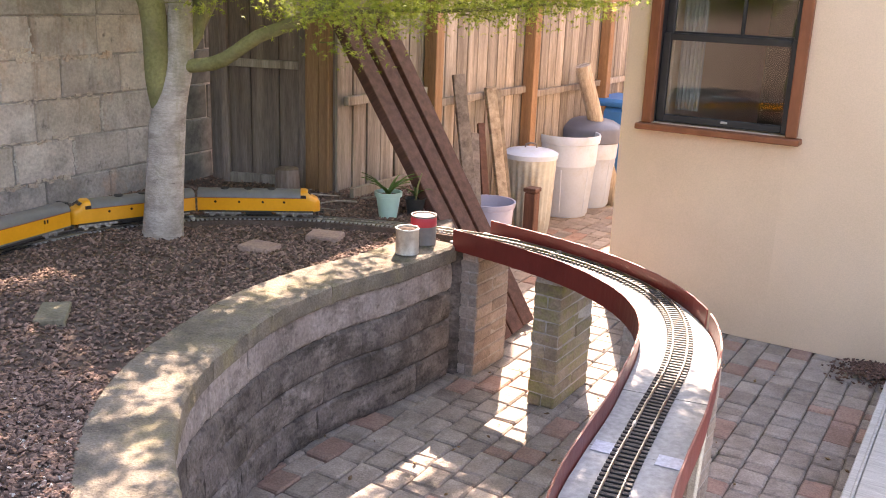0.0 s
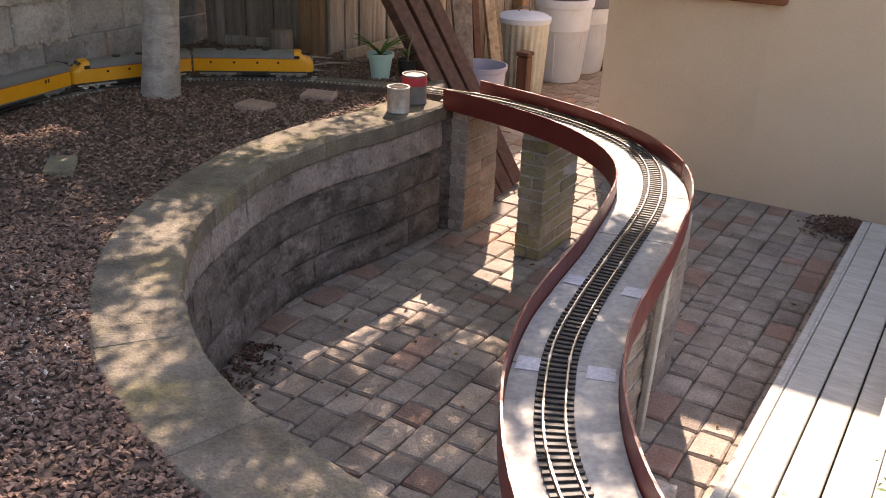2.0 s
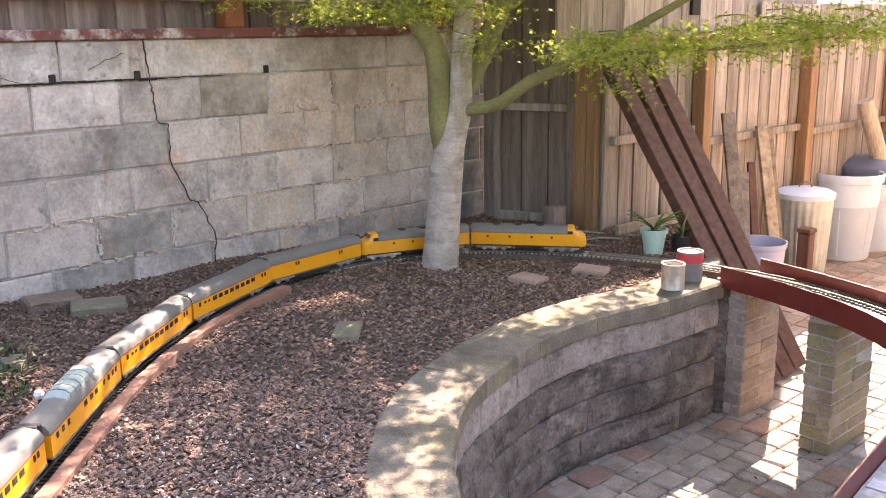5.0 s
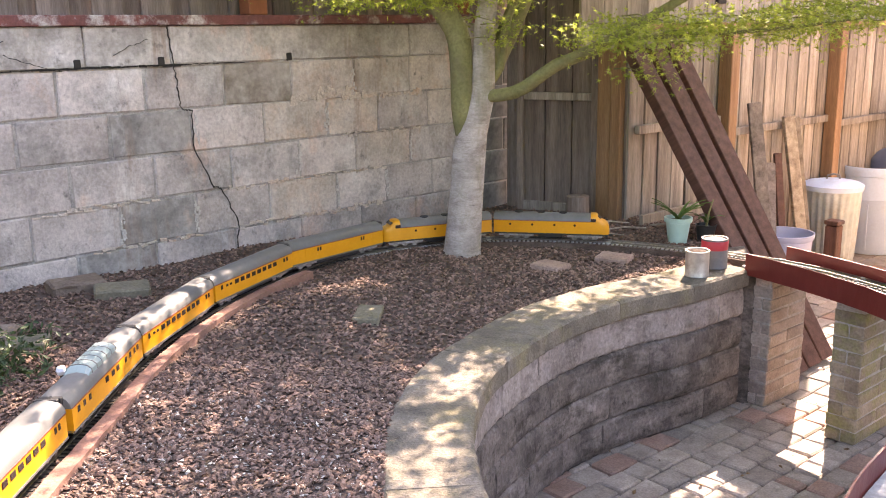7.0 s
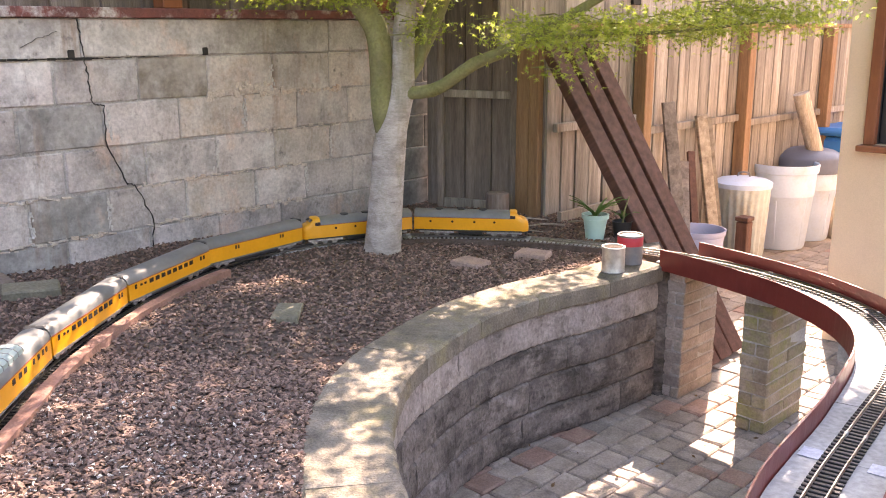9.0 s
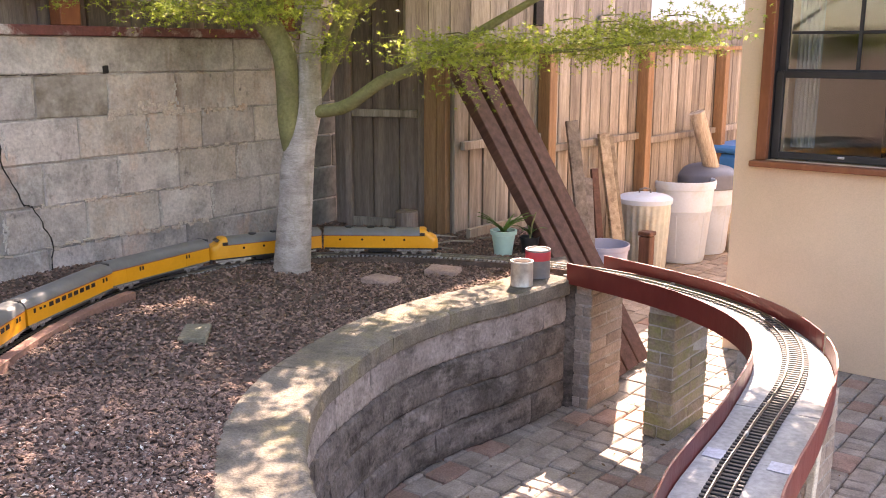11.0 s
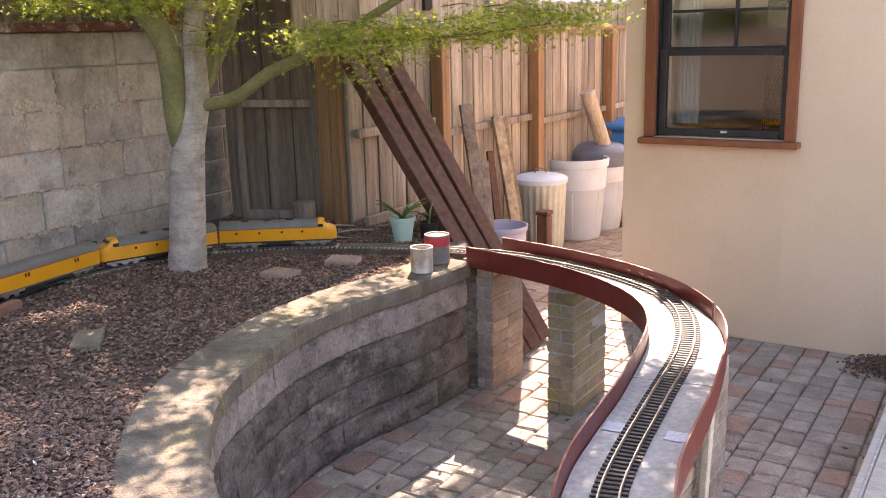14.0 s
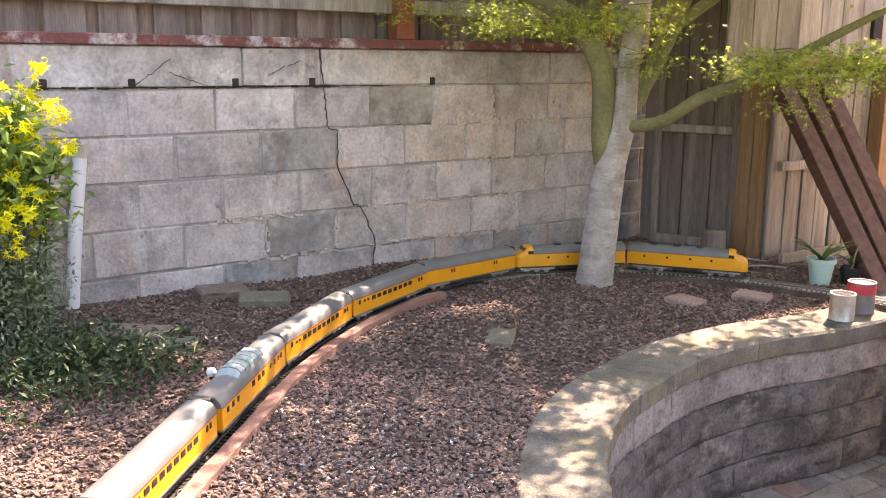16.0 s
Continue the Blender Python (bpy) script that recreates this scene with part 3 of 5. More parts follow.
part("wall", box(bmesh.new(), (14, 0.2, 3.4), (1.0, 1.6, 1.7)), M_NEIGH, nb)
part("roof", box(bmesh.new(), (14.4, 2.4, 0.12), (1.0, 2.6, 3.46)), M_ROOF, nb)

# house: stucco wall with a window, seen square on by W2
H0 = Vector((0.914, 5.226, 0))
house = thing("house", "peach stucco house with a dark brown-trimmed window", "house", frame_at(H0, W2))
# opening 0.165..0.885 along, 1.115..2.04 up
WX0, WX1, WZ0, WZ1, HT, HL = 0.175, 0.90, 1.112, 2.03, 2.36, 6.2
for name, x0, x1, z0, z1 in (("wall", 0, WX0, 0, HT), ("wall", WX1, HL, 0, HT), ("wall", WX0, WX1, 0, WZ0), ("wall", WX0, WX1, WZ1, HT)):
    part(name, box(bmesh.new(), (x1 - x0, 0.2, z1 - z0), ((x0 + x1) / 2, 0.1, (z0 + z1) / 2)), M_STUCCO, house)
part("side_wall", box(bmesh.new(), (0.2, 5.0, HT), (0.1, 2.7, HT / 2)), M_STUCCO, house)
part("back_wall", box(bmesh.new(), (HL, 0.2, HT), (HL / 2, 5.3, HT / 2)), M_STUCCO, house)
part("far_wall", box(bmesh.new(), (0.2, 5.0, HT), (HL - 0.1, 2.7, HT / 2)), M_STUCCO, house)
part("roof", box(bmesh.new(), (HL, 5.4, 0.12), (HL / 2, 2.7, HT + 0.06)), M_ROOF, house)
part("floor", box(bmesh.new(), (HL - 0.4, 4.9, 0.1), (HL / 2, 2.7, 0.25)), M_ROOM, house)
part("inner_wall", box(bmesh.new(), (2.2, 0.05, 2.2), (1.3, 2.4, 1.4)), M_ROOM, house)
win = thing("window", "", "")
win.parent = house
tagged(win, "double-hung window with black sashes and brown trim")
for x, sx in ((WX0 - 0.02, 0.055), (WX1 + 0.015, 0.055)):
    part("trim_board", box(bmesh.new(), (sx, 0.05, WZ1 - WZ0 + 0.06), (x, -0.012, (WZ0 + WZ1) / 2 + 0.03), 0.004), M_TRIM, win)
part("trim_board", box(bmesh.new(), (WX1 - WX0 + 0.1, 0.05, 0.06), ((WX0 + WX1) / 2, -0.014, WZ1 + 0.085), 0.004), M_TRIM, win)
part("window_sill", box(bmesh.new(), (WX1 - WX0 + 0.135, 0.11, 0.032), ((WX0 + WX1) / 2, -0.025, WZ0 - 0.018), 0.005), M_TRIM, win)
XM = (WX0 + WX1) / 2
for z0, z1, yy in ((WZ0 + 0.005, 1.59, 0.05), (1.56, WZ1 - 0.002, 0.085)):
    for x in (WX0 + 0.03, WX1 - 0.03):
        part("sash_stile", box(bmesh.new(), (0.042, 0.03, z1 - z0), (x, yy, (z0 + z1) / 2), 0.003), M_SASH, win)
    for z in (z0 + 0.022, z1 - 0.018):
        part("sash_rail", box(bmesh.new(), (WX1 - WX0 - 0.104, 0.03, 0.036), (XM, yy, z), 0.003), M_SASH, win)
    g = part("pane", box(bmesh.new(), (WX1 - WX0 - 0.10, 0.004, z1 - z0 - 0.07), (XM, yy + 0.004, (z0 + z1) / 2)), M_GLASS, win)
    g.visible_shadow = False
part("muntin", box(bmesh.new(), (0.018, 0.02, 0.40), (XM + 0.05, 0.083, 1.80), 0.002), M_SASH, win)
part("muntin", box(bmesh.new(), (0.6, 0.02, 0.016), (XM, 0.0835, 1.79), 0.002), M_SASH, win)
part("latch", box(bmesh.new(), (0.035, 0.012, 0.012), (XM + 0.02, 0.03, 1.145), 0.003), M_TIN, win)
for x in (WX0 + 0.0035, WX1 - 0.0035):
    part("jamb", box(bmesh.new(), (0.007, 0.19, WZ1 - WZ0 - 0.002), (x, 0.105, (WZ0 + WZ1) / 2)), M_SASH, win)
bm = bmesh.new()
cv = []
for i in range(25):
    x = WX0 + 0.06 + 0.13 * i / 24
    cv.append((bm.verts.new((x, 0.2 + 0.012 * math.sin(i * 1.6), 1.17)), bm.verts.new((x, 0.2 + 0.012 * math.sin(i * 1.6 + 0.2), 1.98))))
for p, q in zip(cv, cv[1:]):
    bm.faces.new((p[0], q[0], q[1], p[1]))
bmesh.ops.solidify(bm, geom=bm.faces[:], thickness=0.002)
cur = part("curtain", bm, M_CURTAIN, None, smooth=True, m=house.matrix_basis.copy())
tagged(cur, "white folded curtain inside the window", "curtain")
# corner trim and door edge at the far end of the wall
dt = thing("door_trim", "tan painted door casing on the house wall", "trim", frame_at(H0, W2), kind="structure")
part("casing", box(bmesh.new(), (0.09, 0.05, 2.1), (2.03, -0.025, 1.05), 0.004), M_STUCCO, dt)
part("door", box(bmesh.new(), (0.8, 0.03, 1.7), (2.48, -0.016, 1.15), 0.004), M_TRIM, dt, "brown wooden door")

# retaining wall: face curve of the cap's garden side, from the corner by the pier round to the bridge's near end
FACE = smooth_path([(0.02, 4.13), (-0.203, 3.79), (-0.424, 3.53), (-0.603, 3.21), (-0.70, 2.87), (-0.745, 2.55), (-0.705, 2.22), (-0.629, 1.987), (-0.539, 1.784), (-0.415, 1.607),
                    (-0.28, 1.461), (-0.162, 1.349), (-0.055, 1.262), (0.063, 1.188), (0.15, 1.135)], 0.02)
ret = thing("retaining_wall", "curved retaining wall of rough grey blocks under a concrete cap", "wall", kind="structure")
CAPZ, CAPH, COURSE = 0.652, 0.08, 0.143
bm = sweep(bmesh.new(), FACE[::2], rect(0.04, 0.2, -0.04, CAPZ - CAPH))
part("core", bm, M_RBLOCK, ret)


def block_run(path, i0, i1, profile, taper=2, jitter=0.0, rough=0.0):
    bm_ = bmesh.new()
    seg = path[i0:i1 + 1]
    seg = seg[::3] + ([seg[-1]] if (len(seg) - 1) % 3 else [])
    sweep(bm_, seg, profile, jitter)
    return bm_


for c in range(4):
    z0 = c * COURSE
    i = -rng.randrange(0, 8) if c % 2 else 0
    while i < len(FACE) - 2:
        n = rng.choice((14, 15, 15, 16, 13))
        i0, i1 = max(i, 0), min(i + n, len(FACE) - 1)
        if i1 - i0 > 2:
            out = 0.026 + rng.uniform(-0.0025, 0.002)
            prof = [(out + 0.009, z0 + 0.001), (out, z0 + 0.012), (out - rng.uniform(0, 0.005), z0 + 0.045), (out - rng.uniform(0, 0.005), z0 + 0.09), (out, z0 + COURSE - 0.013), (out + 0.009, z0 + COURSE - 0.002), (0.10, z0 + COURSE - 0.002), (0.10, z0 + 0.001)]
            seg = FACE[i0:i1 + 1]
            bm = sweep(bmesh.new(), [seg[0].lerp(seg[1], 0.015)] + seg[1:-1] + [seg[-1].lerp(seg[-2], 0.015)], prof, 0.0032)
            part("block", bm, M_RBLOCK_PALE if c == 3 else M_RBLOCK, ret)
        i += n
i = 0
for n in (20, 21, 19, 22, 20, 24, 21, 40, 23, 26, 22, 21, 30, 30):
    i1 = min(i + n, len(FACE) - 1)
    if i1 - i < 3:
        break
    seg = FACE[i:i1 + 1]
    prof = [(0.006, CAPZ - CAPH), (0.0, CAPZ - CAPH + 0.008), (0.0, CAPZ - 0.01), (0.01, CAPZ), (0.235, CAPZ), (0.245, CAPZ - 0.01), (0.245, CAPZ - CAPH)]
    bm = sweep(bmesh.new(), [seg[0].lerp(seg[1], 0.04)] + seg[1:-1] + [seg[-1].lerp(seg[-2], 0.05)], prof, 0.0018)
    part("cap_slab", bm, M_CAP, ret)
    i = i1
# return of the bed towards the fence, behind the pier
back = smooth_path([(-0.02, 4.16), (-0.06, 4.5), (-0.12, 4.95), (-0.26, 5.6)], 0.05)
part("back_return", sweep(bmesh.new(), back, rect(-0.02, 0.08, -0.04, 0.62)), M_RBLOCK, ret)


# raised bed: soil surface between the cap and the walls round it
def soil_z(x, y):
    z = 0.642 + 0.02 * noise.noise((x * 2.2, y * 2.2, 0)) + 0.006 * noise.noise((x * 9, y * 9, 3))
    z += 0.03 * min(max((-x - 0.9) / 0.6, 0), 1) * min(max((4.6 - y) / 0.6, 0), 1)
    z += 0.025 * math.exp(-((x + 2.7) ** 2 + (y - 2.2) ** 2) / 0.35)
    return z - 0.015 * min(max((y - 4.6) / 0.7, 0), 1)


cap_out = []
for p, t in zip(FACE, tangents(FACE)):
    cap_out.append(p + Vector((t.y, -t.x, 0)) * 0.235)
near_edge = [back[k] + Vector((-0.03, 0, 0)) for k in range(len(back) - 1, -1, -2)] + cap_out[2::2] + [Vector((0.13, 0.9, 0)), Vector((0.1, 0.4, 0)), Vector((0.0, -0.7, 0))]
far_edge = smooth_path([(-0.30, 5.72), (-0.62, 5.28), (-0.9, 5.42), (-1.47, 5.70), (-1.98, 4.77), (-2.45, 3.89), (-2.92, 3.01), (-3.40, 2.10), (-3.75, 1.2), (-3.6, 0.0), (-2.6, -0.9), (-1.0, -1.1), (0.0, -1.1)], 0.05)


def along(path, t):
    x = t * (len(path) - 1)
    i = min(int(x), len(path) - 2)
    return path[i].lerp(path[i + 1], x - i)


# shares of the near edge and of the far edge that face each other
PAIR = [(0.0, 0.0), (0.12, 0.17), (0.25, 0.27), (0.45, 0.42), (0.62, 0.52), (0.8, 0.66), (0.9, 0.76), (1.0, 1.0)]


def pair(t):
    for (p, q), (r, s_) in zip(PAIR, PAIR[1:]):
        if t <= r:
            return q + (s_ - q) * (t - p) / (r - p)
    return 1.0


def bed_point(t, k):
    p = along(near_edge, t).lerp(along(far_edge, pair(t)), k)
    return Vector((p.x, p.y, soil_z(p.x, p.y)))


bm = bmesh.new()
NT, NK = 140, 60
gridv = [[bm.verts.new(bed_point(i / NT, k / NK)) for k in range(NK + 1)] for i in range(NT + 1)]
for i in range(NT):
    for k in range(NK):
        bm.faces.new((gridv[i][k], gridv[i][k + 1], gridv[i + 1][k + 1], gridv[i + 1][k]))
rim_edges = [e for e in bm.edges if e.is_boundary]
ext = bmesh.ops.extrude_edge_only(bm, edges=rim_edges)
for v in ext["geom"]:
    if isinstance(v, bmesh.types.BMVert):
        v.co.z = -0.05
tagged(part("garden_bed", bm, M_SOIL, None, smooth=True), "raised garden bed of dark bark mulch", "soil", kind="structure")

# unseen hedge, added to close the yard behind and darken the window's reflections
bm = box(bmesh.new(), (14, 1.2, 3.2), (0, -5.4, 1.55))
bmesh.ops.subdivide_edges(bm, edges=bm.edges[:], cuts=24, use_grid_fill=True)
for v in bm.verts:
    v.co += Vector((noise.noise(v.co * 1.7), noise.noise(v.co * 1.7 + Vector((9, 0, 0))), noise.noise(v.co * 1.3))) * 0.25
tagged(part("hedge", bm, M_HEDGE, None), "unseen dark green stand-in hedge, added for window reflections", "hedge", kind="structure")
# timber deck: two low steps beside the house
DE = Vector((0.7135, 1.76, 0))
deck = thing("deck", "weathered grey wooden deck with two low steps", "deck", frame_at(DE, U), kind="structure")
DB = [boxmesh("deck_board", (3.45, 0.104, 0.028), M_DECK, 0.004) for _ in range(2)]
DLEN = 2.75
for z, y0, n in ((0.14, 0.0, 3), (0.28, -0.345, 14)):
    for i in range(n):
        part("deck_board", rng.choice(DB), None, deck, m=pose(DLEN - 1.725, y0 - 0.067 - 0.111 * i, z - 0.014 + rng.uniform(-0.001, 0.001)))
    part("edge_strip", box(bmesh.new(), (3.45, 0.012, 0.028), (DLEN - 1.725, y0 - 0.0065, z - 0.014), 0.003), M_DECK, deck)
    part("fascia", box(bmesh.new(), (3.45, 0.03, 0.12), (DLEN - 1.725, y0 + 0.012, z - 0.062), 0.004), M_DECK, deck)


# ---- the railway bridge ----
BC = smooth_path([(0.07, 4.245), (0.38, 3.95), (0.615, 3.65), (0.755, 3.30), (0.757, 2.93), (0.60, 2.45), (0.46, 2.12), (0.375, 1.91), (0.315, 1.68), (0.29, 1.47), (0.293, 1.27),
                  (0.322, 1.09), (0.40, 0.88), (0.55, 0.66), (0.75, 0.5)], 0.03)
RIMT, RIMB, DZ_ = 0.725, 0.628, 0.662
bridge = thing("model_railway_bridge", "curved garden railway bridge with grey deck and oxblood fascia", "bridge")
cuts = [0, 30, 52, 66, 79, 95, 112, len(BC) - 1]
for i0, i1 in zip(cuts, cuts[1:]):
    seg = BC[i0:i1 + 1]
    part("deck_sheet", sweep(bmesh.new(), [seg[0].lerp(seg[1], 0.06)] + seg[1:-1] + [seg[-1].lerp(seg[-2], 0.06)], rect(-0.124, 0.124, DZ_ - 0.014 + 0.0008 * (i0 % 3), DZ_ + 0.0008 * (i0 % 3))), M_DECKPLATE, bridge)
for i0, i1 in ((0, 45), (45, 90), (90, len(BC) - 1)):
    part("support_board", sweep(bmesh.new(), BC[i0:i1 + 1], rect(-0.105, 0.105, RIMB + 0.004, DZ_ - 0.016)), M_FENCE, bridge)
rim_r, rim_l = rect(0.127, 0.133, RIMB, RIMT), rect(-0.133, -0.127, RIMB, RIMT)
part("fascia", sweep(bmesh.new(), BC[1:46], rim_l, 0.0006), M_RIM, bridge)
part("fascia", sweep(bmesh.new(), [p.copy() for p in BC[1:len(BC)]], rim_r, 0.0006), M_RIM, bridge)
part("fascia", sweep(bmesh.new(), BC[46:], rim_l, 0.0006), M_RIM, bridge)
M_TAPE = mat("pale tape", (0.42, 0.44, 0.50), (0.48, 0.49, 0.54), 20, 90, 0.6, 0.1)
for i in (79, 95):
    seg = BC[i - 1:i + 2]
    for a0, a1 in ((-0.115, -0.05), (0.05, 0.115)):
        part("tape_patch", sweep(bmesh.new(), seg, rect(a0, a1, DZ_ + 0.0025, DZ_ + 0.0035)), M_TAPE, bridge)


def pier(corner, wide, deep, h, label, seed, brick=M_BRICK):
    """A pier of stacked bricks; corner is its near left foot, wide along W2, deep along U."""
    r = random.Random(seed)
    pr = thing("brick_pier", label, "pier", frame_at(corner, W2), group="piers under the bridge")
    part("core", box(bmesh.new(), (wide - 0.008, deep - 0.008, h), (wide / 2, deep / 2, h / 2)), M_MORTAR, pr)
    ch = 0.0575
    ms = [boxmesh("brick", (wide + 0.002, deep / 2 - 0.003, ch - 0.003), brick, 0.005, 0.003) for _ in range(2)]
    ls = [boxmesh("brick_long", (wide / 2 - 0.003, deep + 0.002, ch - 0.004), brick, 0.005, 0.003) for _ in range(2)]
    for c in range(int(h / ch)):
        z = (c + 0.5) * ch
        if c % 2:
            for k in (0, 1):
                part("brick", r.choice(ms), None, pr, m=pose(wide / 2 + r.uniform(-0.003, 0.003), deep * (0.25 + 0.5 * k), z, 0, 0, r.uniform(-0.8, 0.8)))
        else:
            for k in (0, 1):
                part("brick", r.choice(ls), None, pr, m=pose(wide * (0.25 + 0.5 * k), deep / 2 + r.uniform(-0.003, 0.003), z, 0, 0, r.uniform(-0.5, 0.5)))
    return pr


pier((0.04, 4.17, 0), 0.095, 0.32, 0.626, "narrow stacked brick pier beside the retaining wall", 1)
pier((0.362, 3.87, 0), 0.13, 0.37, 0.626, "mossy stacked brick pier under the bridge", 2, M_BRICK_MOSS)
pier((0.62, 3.20, 0), 0.2, 0.2, 0.626, "shaded stacked brick pier under the bend", 3)
pier((0.635, 2.80, 0), 0.19, 0.19, 0.626, "pale stacked brick pier under the bridge bend", 4)
pier((0.425, 2.365, 0), 0.19, 0.2, 0.626, "stacked brick pier with a pale edge board", 5)
pier((0.24, 1.28, 0), 0.2, 0.2, 0.626, "stacked brick pier at the bridge's near end", 6)
bd = thing("support_stake", "thin pale timber stake against a brick pier", "stake")
part("stake", box(bmesh.new(), (0.022, 0.035, 0.64), m=frame_at((0.70, 2.41, 0.31), W2) @ pose(0, 0, 0, 4, 3, 0), bevel=0.003), M_DECK, bd)

# ---- track ----
TR = smooth_path([(-0.74, -1.0), (-0.80, -0.6), (-0.91, -0.22), (-1.03, 0.04), (-1.15, 0.3), (-1.30, 0.65), (-1.45, 1.02), (-1.59, 1.42), (-1.70, 1.77), (-1.87, 2.32), (-1.945, 2.92), (-1.89, 3.50), (-1.765, 3.82), (-1.55, 4.10), (-1.26, 4.30), (-0.95, 4.385),
                  (-0.62, 4.405), (-0.27, 4.365), (0.01, 4.285), (0.29, 4.13), (0.54, 3.895), (0.70, 3.67), (0.795, 3.43), (0.805, 3.15), (0.725, 2.80), (0.555, 2.39), (0.418, 2.065), (0.331, 1.825),
                  (0.290, 1.62), (0.272, 1.44), (0.281, 1.28), (0.312, 1.14), (0.39, 0.92), (0.54, 0.7), (0.72, 0.56)], 0.0225)
TT = tangents(TR)
GAUGE = 0.0475
on_bridge = next(i for i, p in enumerate(TR) if p.x > 0.06)


def track_z(i):
    d = (on_bridge - i) * 0.0225
    return DZ_ + 0.003 + (0.012 * min(max(d - 0.1, 0), 1))


RAILH = 0.0085
for i in range(len(TR)):
    TR[i].z = track_z(i)
track = thing("garden_railway_track", "narrow model railway track with steel rails", "track")
for sgn in (-1, 1):
    g = sgn * GAUGE / 2
    for i0, i1 in ((0, on_bridge), (on_bridge, len(TR) - 1)):
        part("rail", sweep(bmesh.new(), TR[i0:i1 + 1], [(g - 0.003, 0.006), (g + 0.003, 0.006), (g + 0.0012, 0.008), (g + 0.0018, 0.0145), (g - 0.0018, 0.0145), (g - 0.0012, 0.008)]), M_RAIL, track)
TIE = boxmesh("sleeper", (0.012, 0.086, 0.006), M_TIE, 0.0012)
TIE_D = boxmesh("sleeper_dusty", (0.012, 0.086, 0.006), M_TIE_DUSTY, 0.0012)
rest = bmesh.new()
for i in range(2, len(TR) - 1):
    m = frame_at(TR[i] + Vector((0, 0, 0.0035)), TT[i])
    if i > on_bridge - 95:
        part("sleeper", TIE if i > on_bridge else TIE_D, None, track, m=m)
    else:
        box(rest, (0.012, 0.086, 0.006), m=m)
tagged(part("sleeper_rest", rest, M_TIE, track), kind="stuff")
JOIN = boxmesh("rail_joiner", (0.022, 0.009, 0.012), M_TIN, 0.002)
for i in range(on_bridge - 60, len(TR) - 3, 27):
    for sgn in (-1, 1):
        part("rail_joiner", JOIN, None, track, m=frame_at(TR[i] + Vector((0, 0, 0.0095)), TT[i]) @ pose(0, sgn * GAUGE / 2, 0))
# edging strip on the bed side of the track, and a dark strip under it
EDG = [p + Vector((t.y, -t.x, 0)) * 0.085 for p, t in zip(TR, TT)][:208]
for p in EDG:
    p.z = 0
edge_strip = part("bed_edging", sweep(bmesh.new(), EDG[::3], rect(-0.022, 0.022, 0.60, 0.70), 0.0015), M_EDGE, None)
tagged(edge_strip, "red-brown edging strip beside the garden track", "edging", kind="structure")
ballast = [TR[i] for i in range(0, on_bridge + 2, 3)]
part("track_bed", sweep(bmesh.new(), ballast, rect(-0.055, 0.055, -0.05, 0.0005)), M_SOIL, track, "dark roadbed under the sleepers")

# ---- train: lengths 0.595, two engines back to back, baggage car, coaches, domes, observation car ----
CAR, GAP, CW = 0.565, 0.03, 0.098
nose_i = min(range(len(TR)), key=lambda i: (TR[i] - Vector((-0.65, 4.50, TR[i].z))).length)


def track_point(s):
    """Point and way at s metres behind the nose."""
    x = nose_i - s / 0.0225
    i = max(min(int(x), len(TR) - 2), 0)
    return TR[i].lerp(TR[i + 1], x - i)


def body_section(bm, x0, x1, prof):
    """A lengthwise body with the half profile (side, up), mirrored."""
    ring = [(a_, b_) for a_, b_ in prof] + [(-a_, b_) for a_, b_ in reversed(prof) if a_ > 1e-6]
    f = [bm.verts.new((x0, a_, b_)) for a_, b_ in ring]
    g = [bm.verts.new((x1, a_, b_)) for a_, b_ in ring]
    n = len(ring)
    for i in range(n):
        bm.faces.new((f[i], f[(i + 1) % n], g[(i + 1) % n], g[i]))
    bm.faces.new(f)
    bm.faces.new(g[::-1])
    return bm


HW = CW / 2
SIDE = [(HW - 0.004, 0.030), (HW, 0.036), (HW, 0.098)]
ROOF = [(HW, 0.0985), (HW - 0.002, 0.110), (HW - 0.010, 0.122), (HW - 0.024, 0.130), (0.0, 0.134)]


def truck(parent, x, axles):
    t = part("truck", box(bmesh.new(), (0.055 * axles + 0.01, 0.006, 0.014), (0, HW - 0.012, 0.024), 0.002), M_TRUCK, parent, "silver truck frame", m=pose(x, 0, 0))
    part("truck_side", box(bmesh.new(), (0.055 * axles + 0.01, 0.006, 0.014), (0, -HW + 0.012, 0.024), 0.002), M_TRUCK, t)
    part("bolster", box(bmesh.new(), (0.05, CW - 0.03, 0.012), (0, 0, 0.029)), M_UNDER, t)
    for k in range(axles):
        xx = (k - (axles - 1) / 2) * 0.05
        for sy in (-1, 1):
            part("wheel", lathe(bmesh.new(), [(0.0, -0.003), (0.016, -0.003), (0.0155, 0.003), (0.0, 0.003)], 14, pose(xx, sy * GAUGE / 2, 0.0165, 90, 0, 0)), M_TRUCK, t, smooth=True)
        for sy in (-1, 1):
            part("journal", box(bmesh.new(), (0.014, 0.006, 0.014), (xx, sy * (HW - 0.007), 0.023), 0.003), M_TRUCK, t)


def windows(parent, xs, w=0.017, z=0.081, h=0.017):
    for x in xs:
        for sy in (-1, 1):
            part("window", box(bmesh.new(), (w, 0.003, h), (x, sy * (HW + 0.0002), z), 0.001), M_WINDOW, parent)


